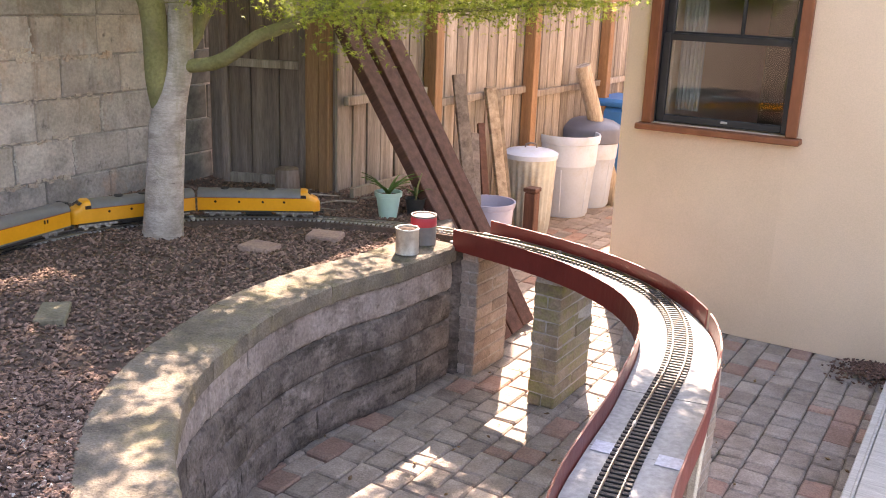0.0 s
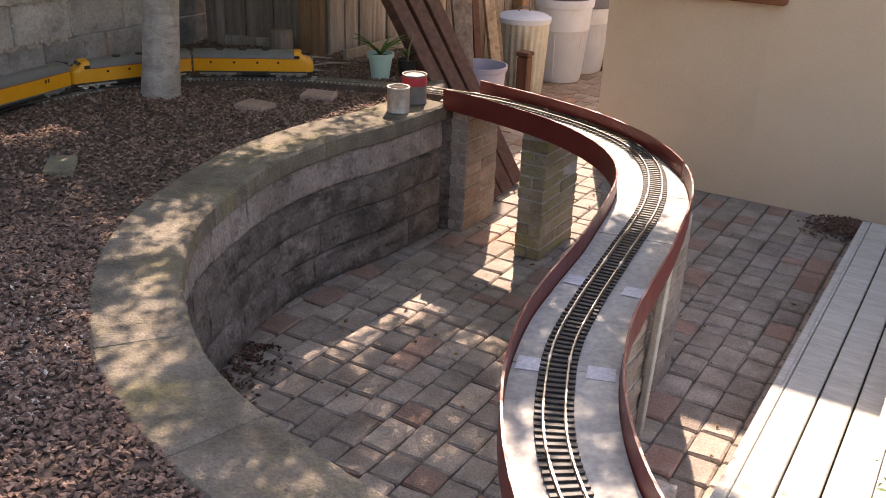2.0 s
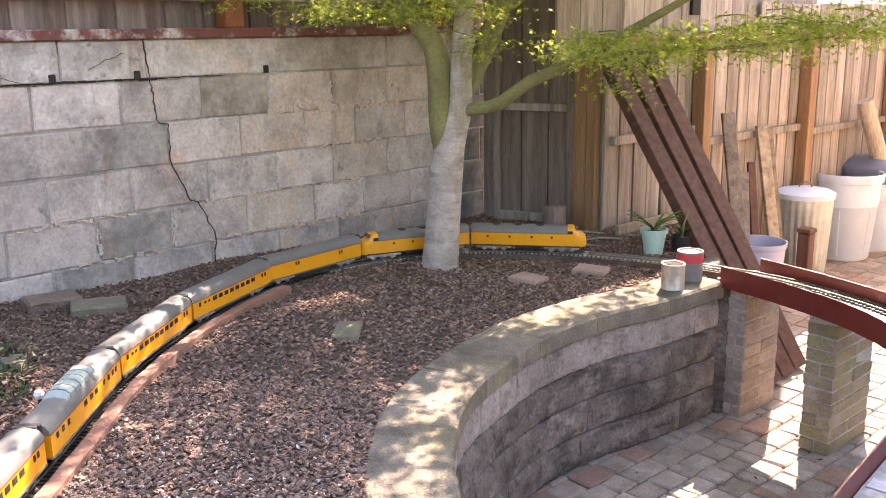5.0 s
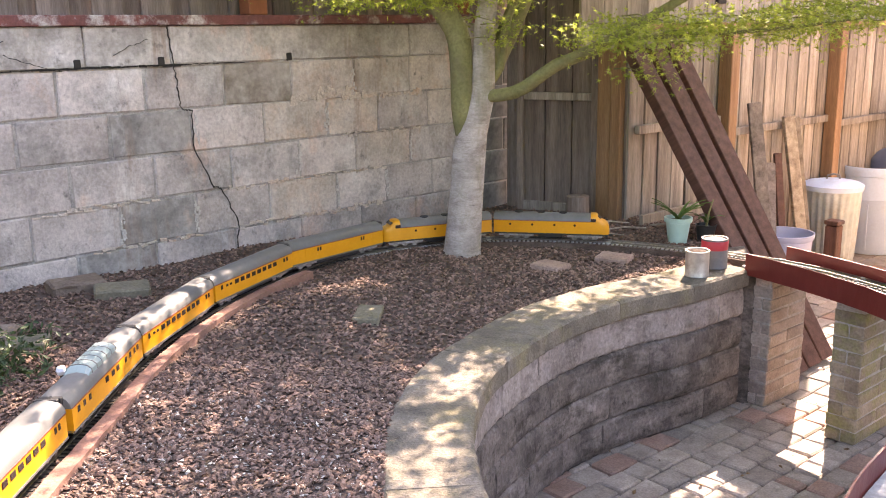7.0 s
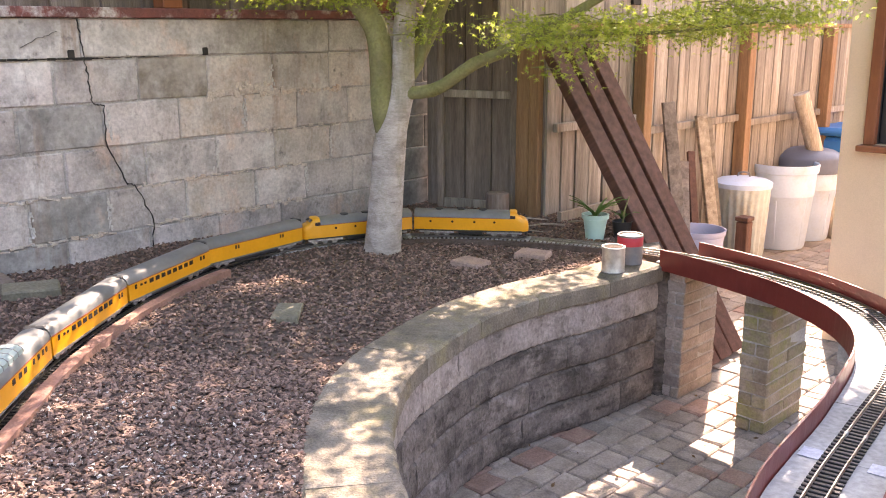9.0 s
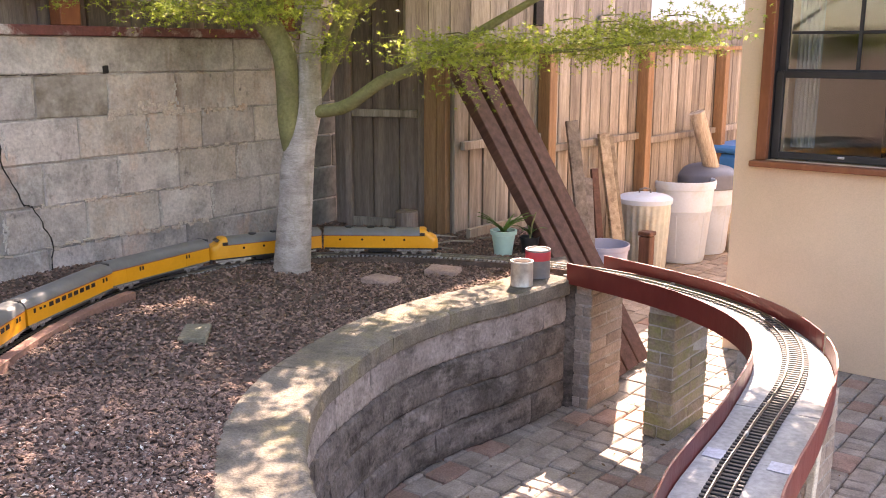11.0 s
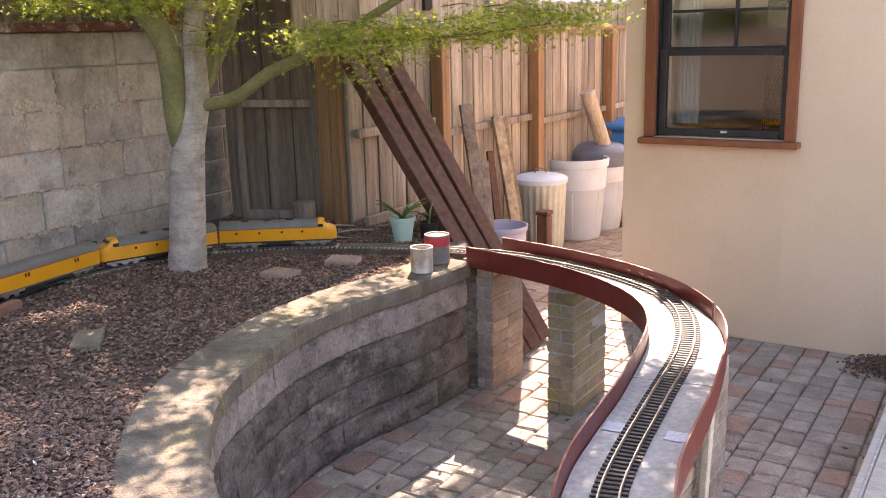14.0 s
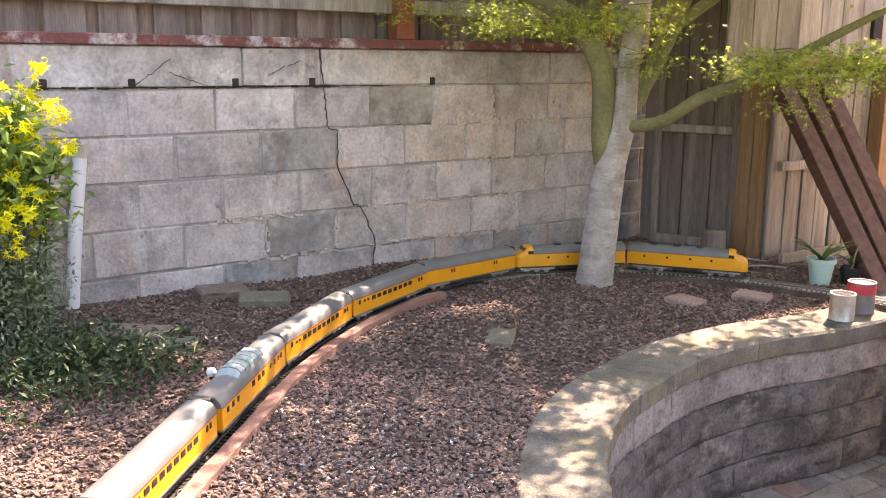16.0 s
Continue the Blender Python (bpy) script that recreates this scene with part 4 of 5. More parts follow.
def coach(kind, label):
    c = thing("passenger_car", label, "model train", group="train cars")
    L2 = CAR / 2
    part("body", body_section(bmesh.new(), -L2, L2, SIDE + [(0.0, 0.098)]), M_YELLOW, c)
    round_tail = kind == "observation"
    part("roof", body_section(bmesh.new(), -L2 - 0.004, L2 + 0.004, ROOF), M_ROOF, c, smooth=True)
    part("skirt", box(bmesh.new(), (CAR, CW + 0.003, 0.006), (0, 0, 0.033)), M_ROOF, c, "grey lower skirt")
    part("stripe", box(bmesh.new(), (CAR, CW + 0.0024, 0.0025), (0, 0, 0.0975)), M_REDLINE, c, "thin red stripe")
    part("underframe", box(bmesh.new(), (CAR * 0.5, 0.06, 0.016), (0, 0, 0.02)), M_UNDER, c)
    for sx in (-1, 1):
        truck(c, sx * CAR * 0.34, 2)
        if not (round_tail and sx < 0):
            part("diaphragm", box(bmesh.new(), (0.016, 0.06, 0.098), (sx * (L2 + 0.008), 0, 0.084), 0.002), M_UNDER, c, "black end diaphragm")
    if kind == "coach":
        windows(c, [-0.24, 0.215, 0.238], 0.012)
        windows(c, [-0.205 + 0.0, -0.18], 0.013, h=0.009)
        windows(c, [-0.14 + 0.04 * k for k in range(8)], 0.026)
    elif kind == "baggage":
        windows(c, [-0.13, -0.115, 0.14, 0.155], 0.009)
        for x in (-0.17, 0.17):
            part("baggage_door", box(bmesh.new(), (0.07, CW + 0.0016, 0.055), (x, 0, 0.066), 0.001), M_YELLOW, c)
    elif kind == "dome":
        windows(c, [-0.24, -0.2, -0.16, 0.13, 0.17, 0.21, 0.24], 0.015)
        windows(c, [-0.03, 0.02, 0.06], 0.022)
        half = [(HW - 0.012, 0.118), (HW - 0.014, 0.136), (HW - 0.026, 0.146), (0.0, 0.15)]
        ring = half + [(-a_, b_) for a_, b_ in reversed(half[:-1])]
        bm = bmesh.new()
        rows_ = [[bm.verts.new((x, a_, 0.116 + (b_ - 0.116) * k)) for a_, b_ in ring] for x, k in ((-0.125, 0.3), (-0.095, 1), (0.095, 1), (0.125, 0.3))]
        for f, g in zip(rows_, rows_[1:]):
            for q in range(len(ring) - 1):
                bm.faces.new((f[q], g[q], g[q + 1], f[q + 1]))
        bmesh.ops.recalc_face_normals(bm, faces=bm.faces)
        part("dome", bm, M_DOME, c, "grey-green glazed dome")
        for k in range(6):
            part("dome_rib", body_section(bmesh.new(), -0.096 + 0.0377 * k, -0.0925 + 0.0377 * k, [(a_ + 0.0008, b_ + 0.0008) for a_, b_ in half]), M_ROOF, c)
    if round_tail:
        windows(c, [-0.20 + 0.042 * k for k in range(9)], 0.024)
        for z0, z1, mm, nm in ((0.030, 0.098, M_YELLOW, "round_tail"), (0.0985, 0.128, M_ROOF, "tail_roof")):
            bm_ = bmesh.new()
            rr = [(HW - (0.012 if z > 0.11 else 0), z) for z in (z0, (z0 + z1) / 2, z1)] if nm == "tail_roof" else [(HW, z0), (HW, z1)]
            lathe(bm_, rr, 24, Matrix.Translation((-L2, 0, 0)) @ Matrix.Diagonal((0.6, 1, 1, 1)))
            part(nm, bm_, mm, c, smooth=True)
        for a_ in (150, 180, 210):
            q = radians(a_)
            part("window", box(bmesh.new(), (0.004, 0.022, 0.018), m=pose(-L2 + 0.6 * HW * math.cos(q), HW * math.sin(q), 0.08, 0, 0, a_ if a_ == 180 else (a_ - 12 if a_ < 180 else a_ + 12)), bevel=0.001), M_WINDOW, c)
    return c


def engine():
    e = thing("diesel_engine", "yellow and grey streamlined model diesel engine", "model train", group="train engines")
    L2 = CAR / 2
    part("body", body_section(bmesh.new(), -L2, L2 - 0.085, SIDE + [(0.0, 0.098)]), M_YELLOW, e)
    part("roof", body_section(bmesh.new(), -L2, L2 - 0.085, ROOF), M_ROOF, e, smooth=True)
    # cab and bulldog nose, drawn in sections
    bm_ = bmesh.new()
    secs = [(L2 - 0.085, HW, 0.134), (L2 - 0.06, HW, 0.134), (L2 - 0.052, HW, 0.128), (L2 - 0.036, HW - 0.001, 0.106), (L2 - 0.02, HW - 0.004, 0.101), (L2 - 0.004, HW - 0.012, 0.092), (L2 + 0.006, HW - 0.024, 0.075), (L2 + 0.008, HW - 0.03, 0.05)]
    rings = []
    for x, hw, zt in secs:
        ring = []
        for k in range(17):
            a_ = math.pi * k / 16
            zz = 0.034 + (zt - 0.034) * min(1.0, math.sin(a_) ** 0.32 if 0 < k < 16 else 0)
            ring.append(bm_.verts.new((x, hw * (abs(math.cos(a_)) ** 0.45) * (1 if k < 8 else -1 if k > 8 else 0), zz)))
        rings.append(ring)
    for p, q in zip(rings, rings[1:]):
        for k in range(16):
            bm_.faces.new((p[k], p[k + 1], q[k + 1], q[k]))
        bm_.faces.new((p[16], p[0], q[0], q[16]))
    bm_.faces.new(rings[-1])
    part("cab", bm_, M_YELLOW, e, "yellow rounded cab and nose", smooth=True)
    for sy in (-1, 1):
        part("windscreen", box(bmesh.new(), (0.003, 0.03, 0.018), m=pose(L2 - 0.0435, sy * 0.019, 0.1195, 0, -53, 0), bevel=0.001), M_WINDOW, e)
        part("cab_window", box(bmesh.new(), (0.026, 0.003, 0.016), (L2 - 0.072, sy * (HW - 0.0005), 0.105), 0.001), M_WINDOW, e)
    part("headlight", lathe(bmesh.new(), [(0.0, 0.0), (0.007, 0.0), (0.006, 0.004), (0.0, 0.005)], 14, pose(L2 + 0.0005, 0, 0.088, 0, 78, 0)), M_RAIL, e)
    for x in (-0.2, -0.09, 0.02, 0.12):
        for sy in (-1, 1):
            part("porthole", lathe(bmesh.new(), [(0.0, 0), (0.006, 0), (0.005, 0.002), (0, 0.002)], 12, pose(x, sy * HW, 0.078, -sy * 90, 0, 0)), M_WINDOW, e)
    part("skirt", box(bmesh.new(), (CAR - 0.03, CW + 0.003, 0.007), (-0.01, 0, 0.033)), M_UNDER, e)
    part("stripe", box(bmesh.new(), (CAR - 0.085, CW + 0.0024, 0.0025), (-0.0425, 0, 0.0975)), M_REDLINE, e)
    part("fuel_tank", box(bmesh.new(), (0.12, 0.07, 0.02), (0, 0, 0.02), 0.004), M_UNDER, e)
    for x in (-0.16, -0.05, 0.06):
        part("roof_fan", lathe(bmesh.new(), [(0.0, 0.131), (0.02, 0.131), (0.02, 0.137), (0.0, 0.138)], 16, pose(x, 0, 0)), M_UNDER, e)
    part("coupler", box(bmesh.new(), (0.02, 0.014, 0.01), (L2 + 0.016, 0, 0.024), 0.002), M_UNDER, e)
    part("pilot", box(bmesh.new(), (0.012, 0.07, 0.018), (L2 - 0.005, 0, 0.022), 0.003), M_UNDER, e)
    for sx in (-1, 1):
        truck(e, sx * CAR * 0.30, 3)
    return e


def on_track(k):
    """Pose of vehicle k on the rails, its front towards the bridge."""
    s = 0.01 + (CAR + GAP) * k
    p, q = track_point(s + CAR * 0.16), track_point(s + CAR * 0.84)
    return frame_at((p + q) / 2 + Vector((0, 0, 0.0145)), p - q)


e1 = engine()
e1.matrix_basis = on_track(0)
copy_thing(e1, on_track(1) @ pose(0, 0, 0, 0, 0, 180))
consist = [("baggage", "yellow baggage car with a grey roof"), ("coach", "yellow passenger coach with a row of windows"), ("coach", ""), ("dome", "yellow dome car with a glazed roof dome"), ("coach", ""), ("dome", ""), ("observation", "yellow observation car with a rounded tail")]
made = {}
for k, (kind, label) in enumerate(consist):
    if kind in made:
        copy_thing(made[kind], on_track(k + 2))
    else:
        made[kind] = coach(kind, label)
        made[kind].matrix_basis = on_track(k + 2)

# ---- tree ----
tree = thing("maple_tree", "young maple with smooth grey trunk and fresh green leaves", "tree")
TB = Vector((-1.30, 4.07, soil_z(-1.30, 4.07) - 0.03))
TRUNK = [TB + Vector((-0.012, 0, 0)), TB + Vector((-0.008, 0, 0.05)), TB + Vector((0.004, 0, 0.2)), (-1.279, 4.07, 1.0), (-1.268, 4.074, 1.15), (-1.255, 4.078, 1.25), (-1.228, 4.086, 1.34), (-1.208, 4.092, 1.43), (-1.203, 4.095, 1.55), (-1.195, 4.1, 1.75), (-1.16, 4.14, 2.05), (-1.08, 4.2, 2.4)]
TRUNK_R = [0.104, 0.09, 0.083, 0.079, 0.078, 0.073, 0.063, 0.057, 0.054, 0.05, 0.038, 0.02]
bm = tube(bmesh.new(), TRUNK, TRUNK_R, 18)
for v in bm.verts:
    v.co += Vector((noise.noise(v.co * 9), noise.noise(v.co * 9 + Vector((5, 0, 0))), 0)) * 0.008
part("trunk", bm, M_BARK, tree, smooth=True)
BRANCHES = [
    ([(-1.272, 4.066, 1.19), (-1.292, 4.06, 1.26), (-1.297, 4.06, 1.38), (-1.298, 4.06, 1.57), (-1.314, 4.055, 1.70), (-1.365, 4.047, 1.79), (-1.48, 4.03, 1.92), (-1.75, 3.95, 2.05), (-2.15, 3.85, 2.18)], [0.036, 0.052, 0.054, 0.055, 0.053, 0.046, 0.034, 0.022, 0.01]),
    ([(-1.375, 4.05, 1.75), (-1.34, 4.0, 2.0), (-1.2, 3.85, 2.25), (-1.05, 3.7, 2.45)], [0.036, 0.032, 0.024, 0.012]),
    ([(-1.23, 4.12, 1.42), (-1.15, 4.16, 1.6), (-1.07, 4.2, 1.8), (-0.95, 4.25, 2.1), (-0.7, 4.35, 2.4)], [0.04, 0.052, 0.05, 0.036, 0.018]),
    ([(-1.22, 4.08, 1.40), (-1.176, 4.080, 1.415), (-1.020, 4.040, 1.445), (-0.848, 4.000, 1.556), (-0.737, 4.000, 1.600), (-0.513, 3.980, 1.712), (-0.297, 3.950, 1.835), (0.1, 3.9, 2.05)], [0.03, 0.03, 0.028, 0.025, 0.022, 0.018, 0.013, 0.006]),
    ([(-0.737, 4.000, 1.600), (-0.6, 3.96, 1.66), (-0.3, 3.92, 1.68), (0.05, 3.88, 1.70), (0.4, 3.85, 1.74)], [0.014, 0.011, 0.009, 0.007, 0.004]),
    ([(-1.2, 4.1, 1.45), (-1.13, 4.13, 1.55), (-1.1, 4.13, 1.75), (-1.0, 4.1, 1.95)], [0.022, 0.02, 0.018, 0.012]),
    ([(-1.05, 4.2, 1.85), (-0.6, 4.5, 2.2), (0.0, 4.7, 2.4), (0.5, 4.8, 2.5)], [0.03, 0.024, 0.016, 0.008]),
]
for pts, radii in BRANCHES:
    sm = smooth_path(pts, 0.06)
    rr = []
    for i in range(len(sm)):
        x = i * (len(radii) - 1) / max(len(sm) - 1, 1)
        k = min(int(x), len(radii) - 2)
        rr.append(radii[k] + (radii[k + 1] - radii[k]) * (x - k))
    part("limb", tube(bmesh.new(), sm, rr, 10), M_BARK_GREEN, tree, smooth=True)


def leaves(name, clumps, material, parent, per, spread, size, seed, flat=0.5, star=True, twigs=None):
    """Many small leaves round the given clump centres; each leaf one face."""
    r = random.Random(seed)
    verts, faces = [], []
    for c, rad in clumps:
        for _ in range(int(per * rad)):
            o = Vector((r.gauss(0, 1), r.gauss(0, 1), r.gauss(0, flat))) * rad * spread
            p = Vector(c) + o
            rot = Euler((r.gauss(0, 0.6), r.gauss(0, 0.6), r.uniform(0, 6.28))).to_matrix()
            s_ = size * r.uniform(0.55, 1.15)
            b = len(verts)
            if star:
                for k in range(10):
                    a_ = math.pi * 2 * k / 10
                    rr_ = s_ * (0.62 if k % 2 == 0 else 0.15) * (1.15 if k == 0 else 1)
                    verts.append(p + rot @ Vector((rr_ * math.cos(a_), rr_ * math.sin(a_), -0.35 * rr_ * rr_ / s_)))
                faces.append(list(range(b, b + 10)))
            else:
                for x, y in ((-0.5, 0), (0, 0.2), (0.5, 0), (0, -0.2)):
                    verts.append(p + rot @ Vector((x * s_, y * s_, abs(y) * s_ * 0.3)))
                faces.append([b, b + 1, b + 2, b + 3])
    me = bpy.data.meshes.new(name)
    me.from_pydata(verts, [], faces)
    me.materials.append(material)
    return part(name, me, material, parent)


r = random.Random(5)
low, high = [], []
# sprays that hang in view: along the long limb to the right and round the fork
for _ in range(70):
    t = r.random()
    low.append(((-0.62 + 1.15 * t + r.gauss(0, 0.05), 3.93 + r.gauss(0, 0.16), 1.675 + 0.09 * t + r.gauss(0, 0.045)), r.uniform(0.5, 1.0)))
for _ in range(34):
    low.append(((r.uniform(-1.95, -0.95), 4.0 + r.gauss(0, 0.2), r.uniform(1.83, 1.98)), r.uniform(0.5, 1.0)))
low += [((-1.08, 4.0, 1.66), 0.5), ((-1.02, 4.0, 1.72), 0.6), ((-1.12, 4.0, 1.75), 0.6), ((-2.1, 3.9, 1.92), 0.6), ((-2.3, 3.85, 1.9), 0.5), ((-2.2, 3.9, 1.96), 0.6)]
# crown above, out of view: wide and uneven, with gaps placed where sun spots should land
GAPS = ((-0.68, 4.33, 0.21), (-0.66, 3.97, 0.16), (-0.62, 3.55, 0.2), (-0.4, 5.23, 0.17), (-0.45, 3.3, 0.13), (-0.36, 5.2, 0.2), (-1.02, 4.12, 0.11), (0.35, 3.4, 0.08), (0.45, 3.12, 0.09), (0.1, 3.3, 0.09), (0.0, 4.75, 0.1), (-0.15, 4.35, 0.1), (0.25, 4.9, 0.1), (0.05, 5.05, 0.06), (-0.2, 4.68, 0.07), (0.16, 4.55, 0.06), (-0.12, 5.1, 0.06), (0.33, 4.68, 0.06), (-0.25, 4.95, 0.06), (0.1, 5.3, 0.07))
for _ in range(1750):
    x, y = r.uniform(-2.7, 1.0), r.uniform(2.6, 5.5)
    if any((x - gx) ** 2 + (y - gy) ** 2 < gr * gr for gx, gy, gr in GAPS):
        continue
    extra = -0.35 < x < 0.5 and 4.4 < y < 5.6
    if not extra and ((x + 0.75) / 1.8) ** 2 + ((y - 4.0) / 1.45) ** 2 > 1:
        continue
    if noise.noise((x * 3.1, y * 3.1, 4)) < (-0.25 if extra else -0.11):
        continue
    if (x < -1.1 and y < 3.35) or (x > 0.5 and y > 4.3):
        continue
    if noise.noise((x * 8.5, y * 8.5, 11)) > (0.34 if extra else 0.2):
        continue
    high.append(((x, y, 2.15 + r.uniform(0, 0.35)), r.uniform(0.6, 1.1)))
# more unseen clumps, added to shade the cap, bridge deck and patio
for _ in range(170):
    x, y = r.uniform(-1.0, -0.1), r.uniform(3.2, 5.0)
    if not any((x - gx) ** 2 + (y - gy) ** 2 < gr * gr for gx, gy, gr in GAPS):
        high.append(((x, y, 2.15 + r.uniform(0, 0.35)), r.uniform(0.6, 0.9)))
for _ in range(36):
    high.append(((r.uniform(0.35, 0.9), r.uniform(3.4, 4.3), 2.15 + r.uniform(0, 0.35)), r.uniform(0.6, 0.9)))
for _ in range(45):
    high.append(((r.uniform(-0.4, 0.5), r.uniform(4.45, 5.45), 2.15 + r.uniform(0, 0.35)), r.uniform(0.6, 1.1)))
leaves("low_sprays", low, M_LEAF, tree, 105, 0.1, 0.027, 3, 0.35)
leaves("crown", high, M_LEAF, tree, 60, 0.09, 0.06, 4, 0.6)
tw = bmesh.new()
for c, rad in low[:70:2] + low[70:]:
    c = Vector(c)
    base = Vector((c.x - 0.16, 3.97, min(c.z + 0.02, 1.98)))
    tube(tw, [base, (base + c) / 2 + Vector((0, 0, 0.015)), c], [0.003, 0.0022, 0.001], 4)
tagged(part("twig_spray", tw, M_BARK_GREEN, tree), kind="stuff")

# ---- leaning timbers and loose planks ----
for i in range(3):
    a_ = Vector((0.285 + 0.068 * i, 4.60 + 0.135 * i, 0.01))
    b_ = Vector((-0.64 + 0.095 * i, 5.02 + 0.115 * i, 1.62))
    lt = thing("leaning_timber", "dark red-brown timber leaning against the fence", "timber", group="leaning timbers")
    m = frame_at((a_ + b_) / 2, (b_ - a_).normalized(), Vector((0.62, -0.66, 0.3)))
    part("timber", box(bmesh.new(), ((b_ - a_).length, 0.09, 0.075), bevel=0.004), M_BEAMWOOD, lt, m=m)
for top, foot, w_, t_, mm, lab in (
        ((0.001, 6.151, 1.238), (0.174, 6.008, 0.01), 0.085, 0.03, M_PLANK_DARK, "dark grey plank leaning on the fence"),
        ((0.169, 6.436, 0.883), (0.260, 6.063, 0.01), 0.05, 0.03, M_BEAMWOOD, "short red-brown plank leaning on the fence"),
        ((0.126, 6.363, 0.823), (0.180, 5.859, 0.01), 0.06, 0.03, M_PLANK_DARK, "short weathered plank leaning on the fence"),
        ((0.223, 6.526, 1.124), (0.404, 6.468, 0.01), 0.075, 0.045, M_PLANK, "pale split plank leaning on the fence"),
        ((0.280, 6.622, 1.103), (0.442, 6.527, 0.01), 0.035, 0.035, M_PLANK, "narrow pale batten leaning on the fence"),
):
    pl = thing("loose_plank", lab, "plank", group="planks by the fence")
    top, foot = Vector(top), Vector(foot)
    part("plank", box(bmesh.new(), ((top - foot).length, w_, t_), bevel=0.003), mm, pl, m=frame_at((top + foot) / 2, top - foot, Vector((0.35, -0.9, 0.25))))
lg = thing("round_pole", "thick pale round fence pole leaning on the fence", "pole")
p0, p1 = Vector((1.426, 7.996, 0)), Vector((1.027, 7.823, 0))
part("pole", tube(bmesh.new(), [(p0.x, p0.y, 0.0), ((p0.x + p1.x) / 2, (p0.y + p1.y) / 2, 0.598), (p1.x, p1.y, 1.197)], [0.068, 0.066, 0.064], 16), M_PLANK, lg)
st = thing("timber_stub", "short square brown post stub", "post", frame_at((0.56, 6.5, 0), U))
part("stub", box(bmesh.new(), (0.085, 0.085, 0.40), (0, 0, 0.2), 0.006), M_BEAMWOOD, st)
part("cap", box(bmesh.new(), (0.1, 0.1, 0.03), (0, 0, 0.42), 0.006), M_BEAMWOOD, st)

# ---- bins ----
def can_wave(i, z):
    return 0.006 * math.cos(i * math.pi / 2.0) if 0.04 < z < 0.58 else 0.0


b1 = thing("metal_dustbin", "ribbed galvanised dustbin with a pale lid", "bin", pose(0.565, 6.9, 0) @ Matrix.Diagonal((0.86, 0.86, 0.97, 1)))
part("body", lathe(bmesh.new(), [(0.0, 0.0), (0.185, 0.0), (0.19, 0.05), (0.2, 0.12), (0.222, 0.55), (0.225, 0.59), (0.228, 0.625)], 96, None, can_wave), M_GALV, b1, smooth=True)
part("lid", lathe(bmesh.new(), [(0.238, 0.60), (0.24, 0.635), (0.20, 0.655), (0.1, 0.672), (0.0, 0.676)], 40), M_BINPL, b1, "pale domed lid", smooth=True)
part("lid_handle", tube(bmesh.new(), [(-0.05, 0, 0.67), (-0.045, 0, 0.70), (0.0, 0, 0.71), (0.045, 0, 0.70), (0.05, 0, 0.67)], [0.007] * 5, 8), M_TINDARK, b1)


def white_bin(at, label):
    b = thing("plastic_bin", label, "bin", pose(*at), group="white bins")
    part("body", lathe(bmesh.new(), [(0.0, 0.0), (0.19, 0.0), (0.2, 0.02), (0.235, 0.42), (0.24, 0.425), (0.25, 0.60), (0.262, 0.605), (0.268, 0.66), (0.262, 0.672), (0.252, 0.665), (0.235, 0.42), (0.19, 0.03), (0.0, 0.03)], 44), M_BINPL, b, smooth=True)
    for a_ in range(0, 360, 60):
        q = radians(a_ + 14)
        part("rib", box(bmesh.new(), (0.006, 0.012, 0.36), m=pose(0.2175 * math.cos(q), 0.2175 * math.sin(q), 0.22, 0, 5.2, a_ + 14), bevel=0.002), M_BINPL, b)
    return b


white_bin((0.92, 7.6, 0), "open off-white plastic bin")
b3 = white_bin((1.15, 7.98, 0), "off-white plastic bin with a slate lid")
part("lid", lathe(bmesh.new(), [(0.27, 0.56), (0.285, 0.57), (0.285, 0.67), (0.27, 0.69), (0.2, 0.73), (0.09, 0.755), (0.0, 0.76)], 40), M_GREYPL, b3, "slate grey domed lid", smooth=True)
bb = thing("blue_bin", "blue plastic recycling bin with pale marks", "bin", frame_at((1.58, 8.5, 0), U))
part("body", box(bmesh.new(), (0.55, 0.5, 0.80), (0, 0, 0.40), 0.03), M_BLUEPL, bb)
part("lid", box(bmesh.new(), (0.6, 0.56, 0.07), (0, 0, 0.845), 0.025), M_BLUEPL, bb)
part("mark", box(bmesh.new(), (0.12, 0.004, 0.03), (0.0, -0.252, 0.68)), M_WHITEPL, bb)
tb = thing("plastic_tub", "pale blue plastic tub behind the bridge", "tub", pose(0.23, 6.0, 0))
part("tub", lathe(bmesh.new(), [(0.0, 0.0), (0.14, 0.0), (0.17, 0.40), (0.18, 0.41), (0.183, 0.44), (0.172, 0.44), (0.16, 0.40), (0.13, 0.03), (0.0, 0.03)], 36), M_PALEBLUE, tb, smooth=True)

# ---- pots and tins ----
def at_soil(x, y, d=0.0):
    return pose(x, y, soil_z(x, y) - 0.006 + d)


def blades(bm_, n, length, seed, droop=0.5, wide=0.012):
    q = random.Random(seed)
    for _ in range(n):
        a_ = q.uniform(0, 6.28)
        l_ = length * q.uniform(0.6, 1.1)
        prev = None
        for k in range(7):
            t = k / 6
            rr_ = l_ * t * 0.75
            z = l_ * (t * 0.9 - droop * t * t)
            c, d = Vector((rr_ * math.cos(a_), rr_ * math.sin(a_), z)), Vector((-math.sin(a_), math.cos(a_), 0.15)) * wide * (1 - t * 0.9)
            now = (bm_.verts.new(c - d), bm_.verts.new(c + Vector((0, 0, -wide * 0.3))), bm_.verts.new(c + d))
            if prev:
                bm_.faces.new((prev[0], prev[1], now[1], now[0]))
                bm_.faces.new((prev[1], prev[2], now[2], now[1]))
            prev = now
    return bm_


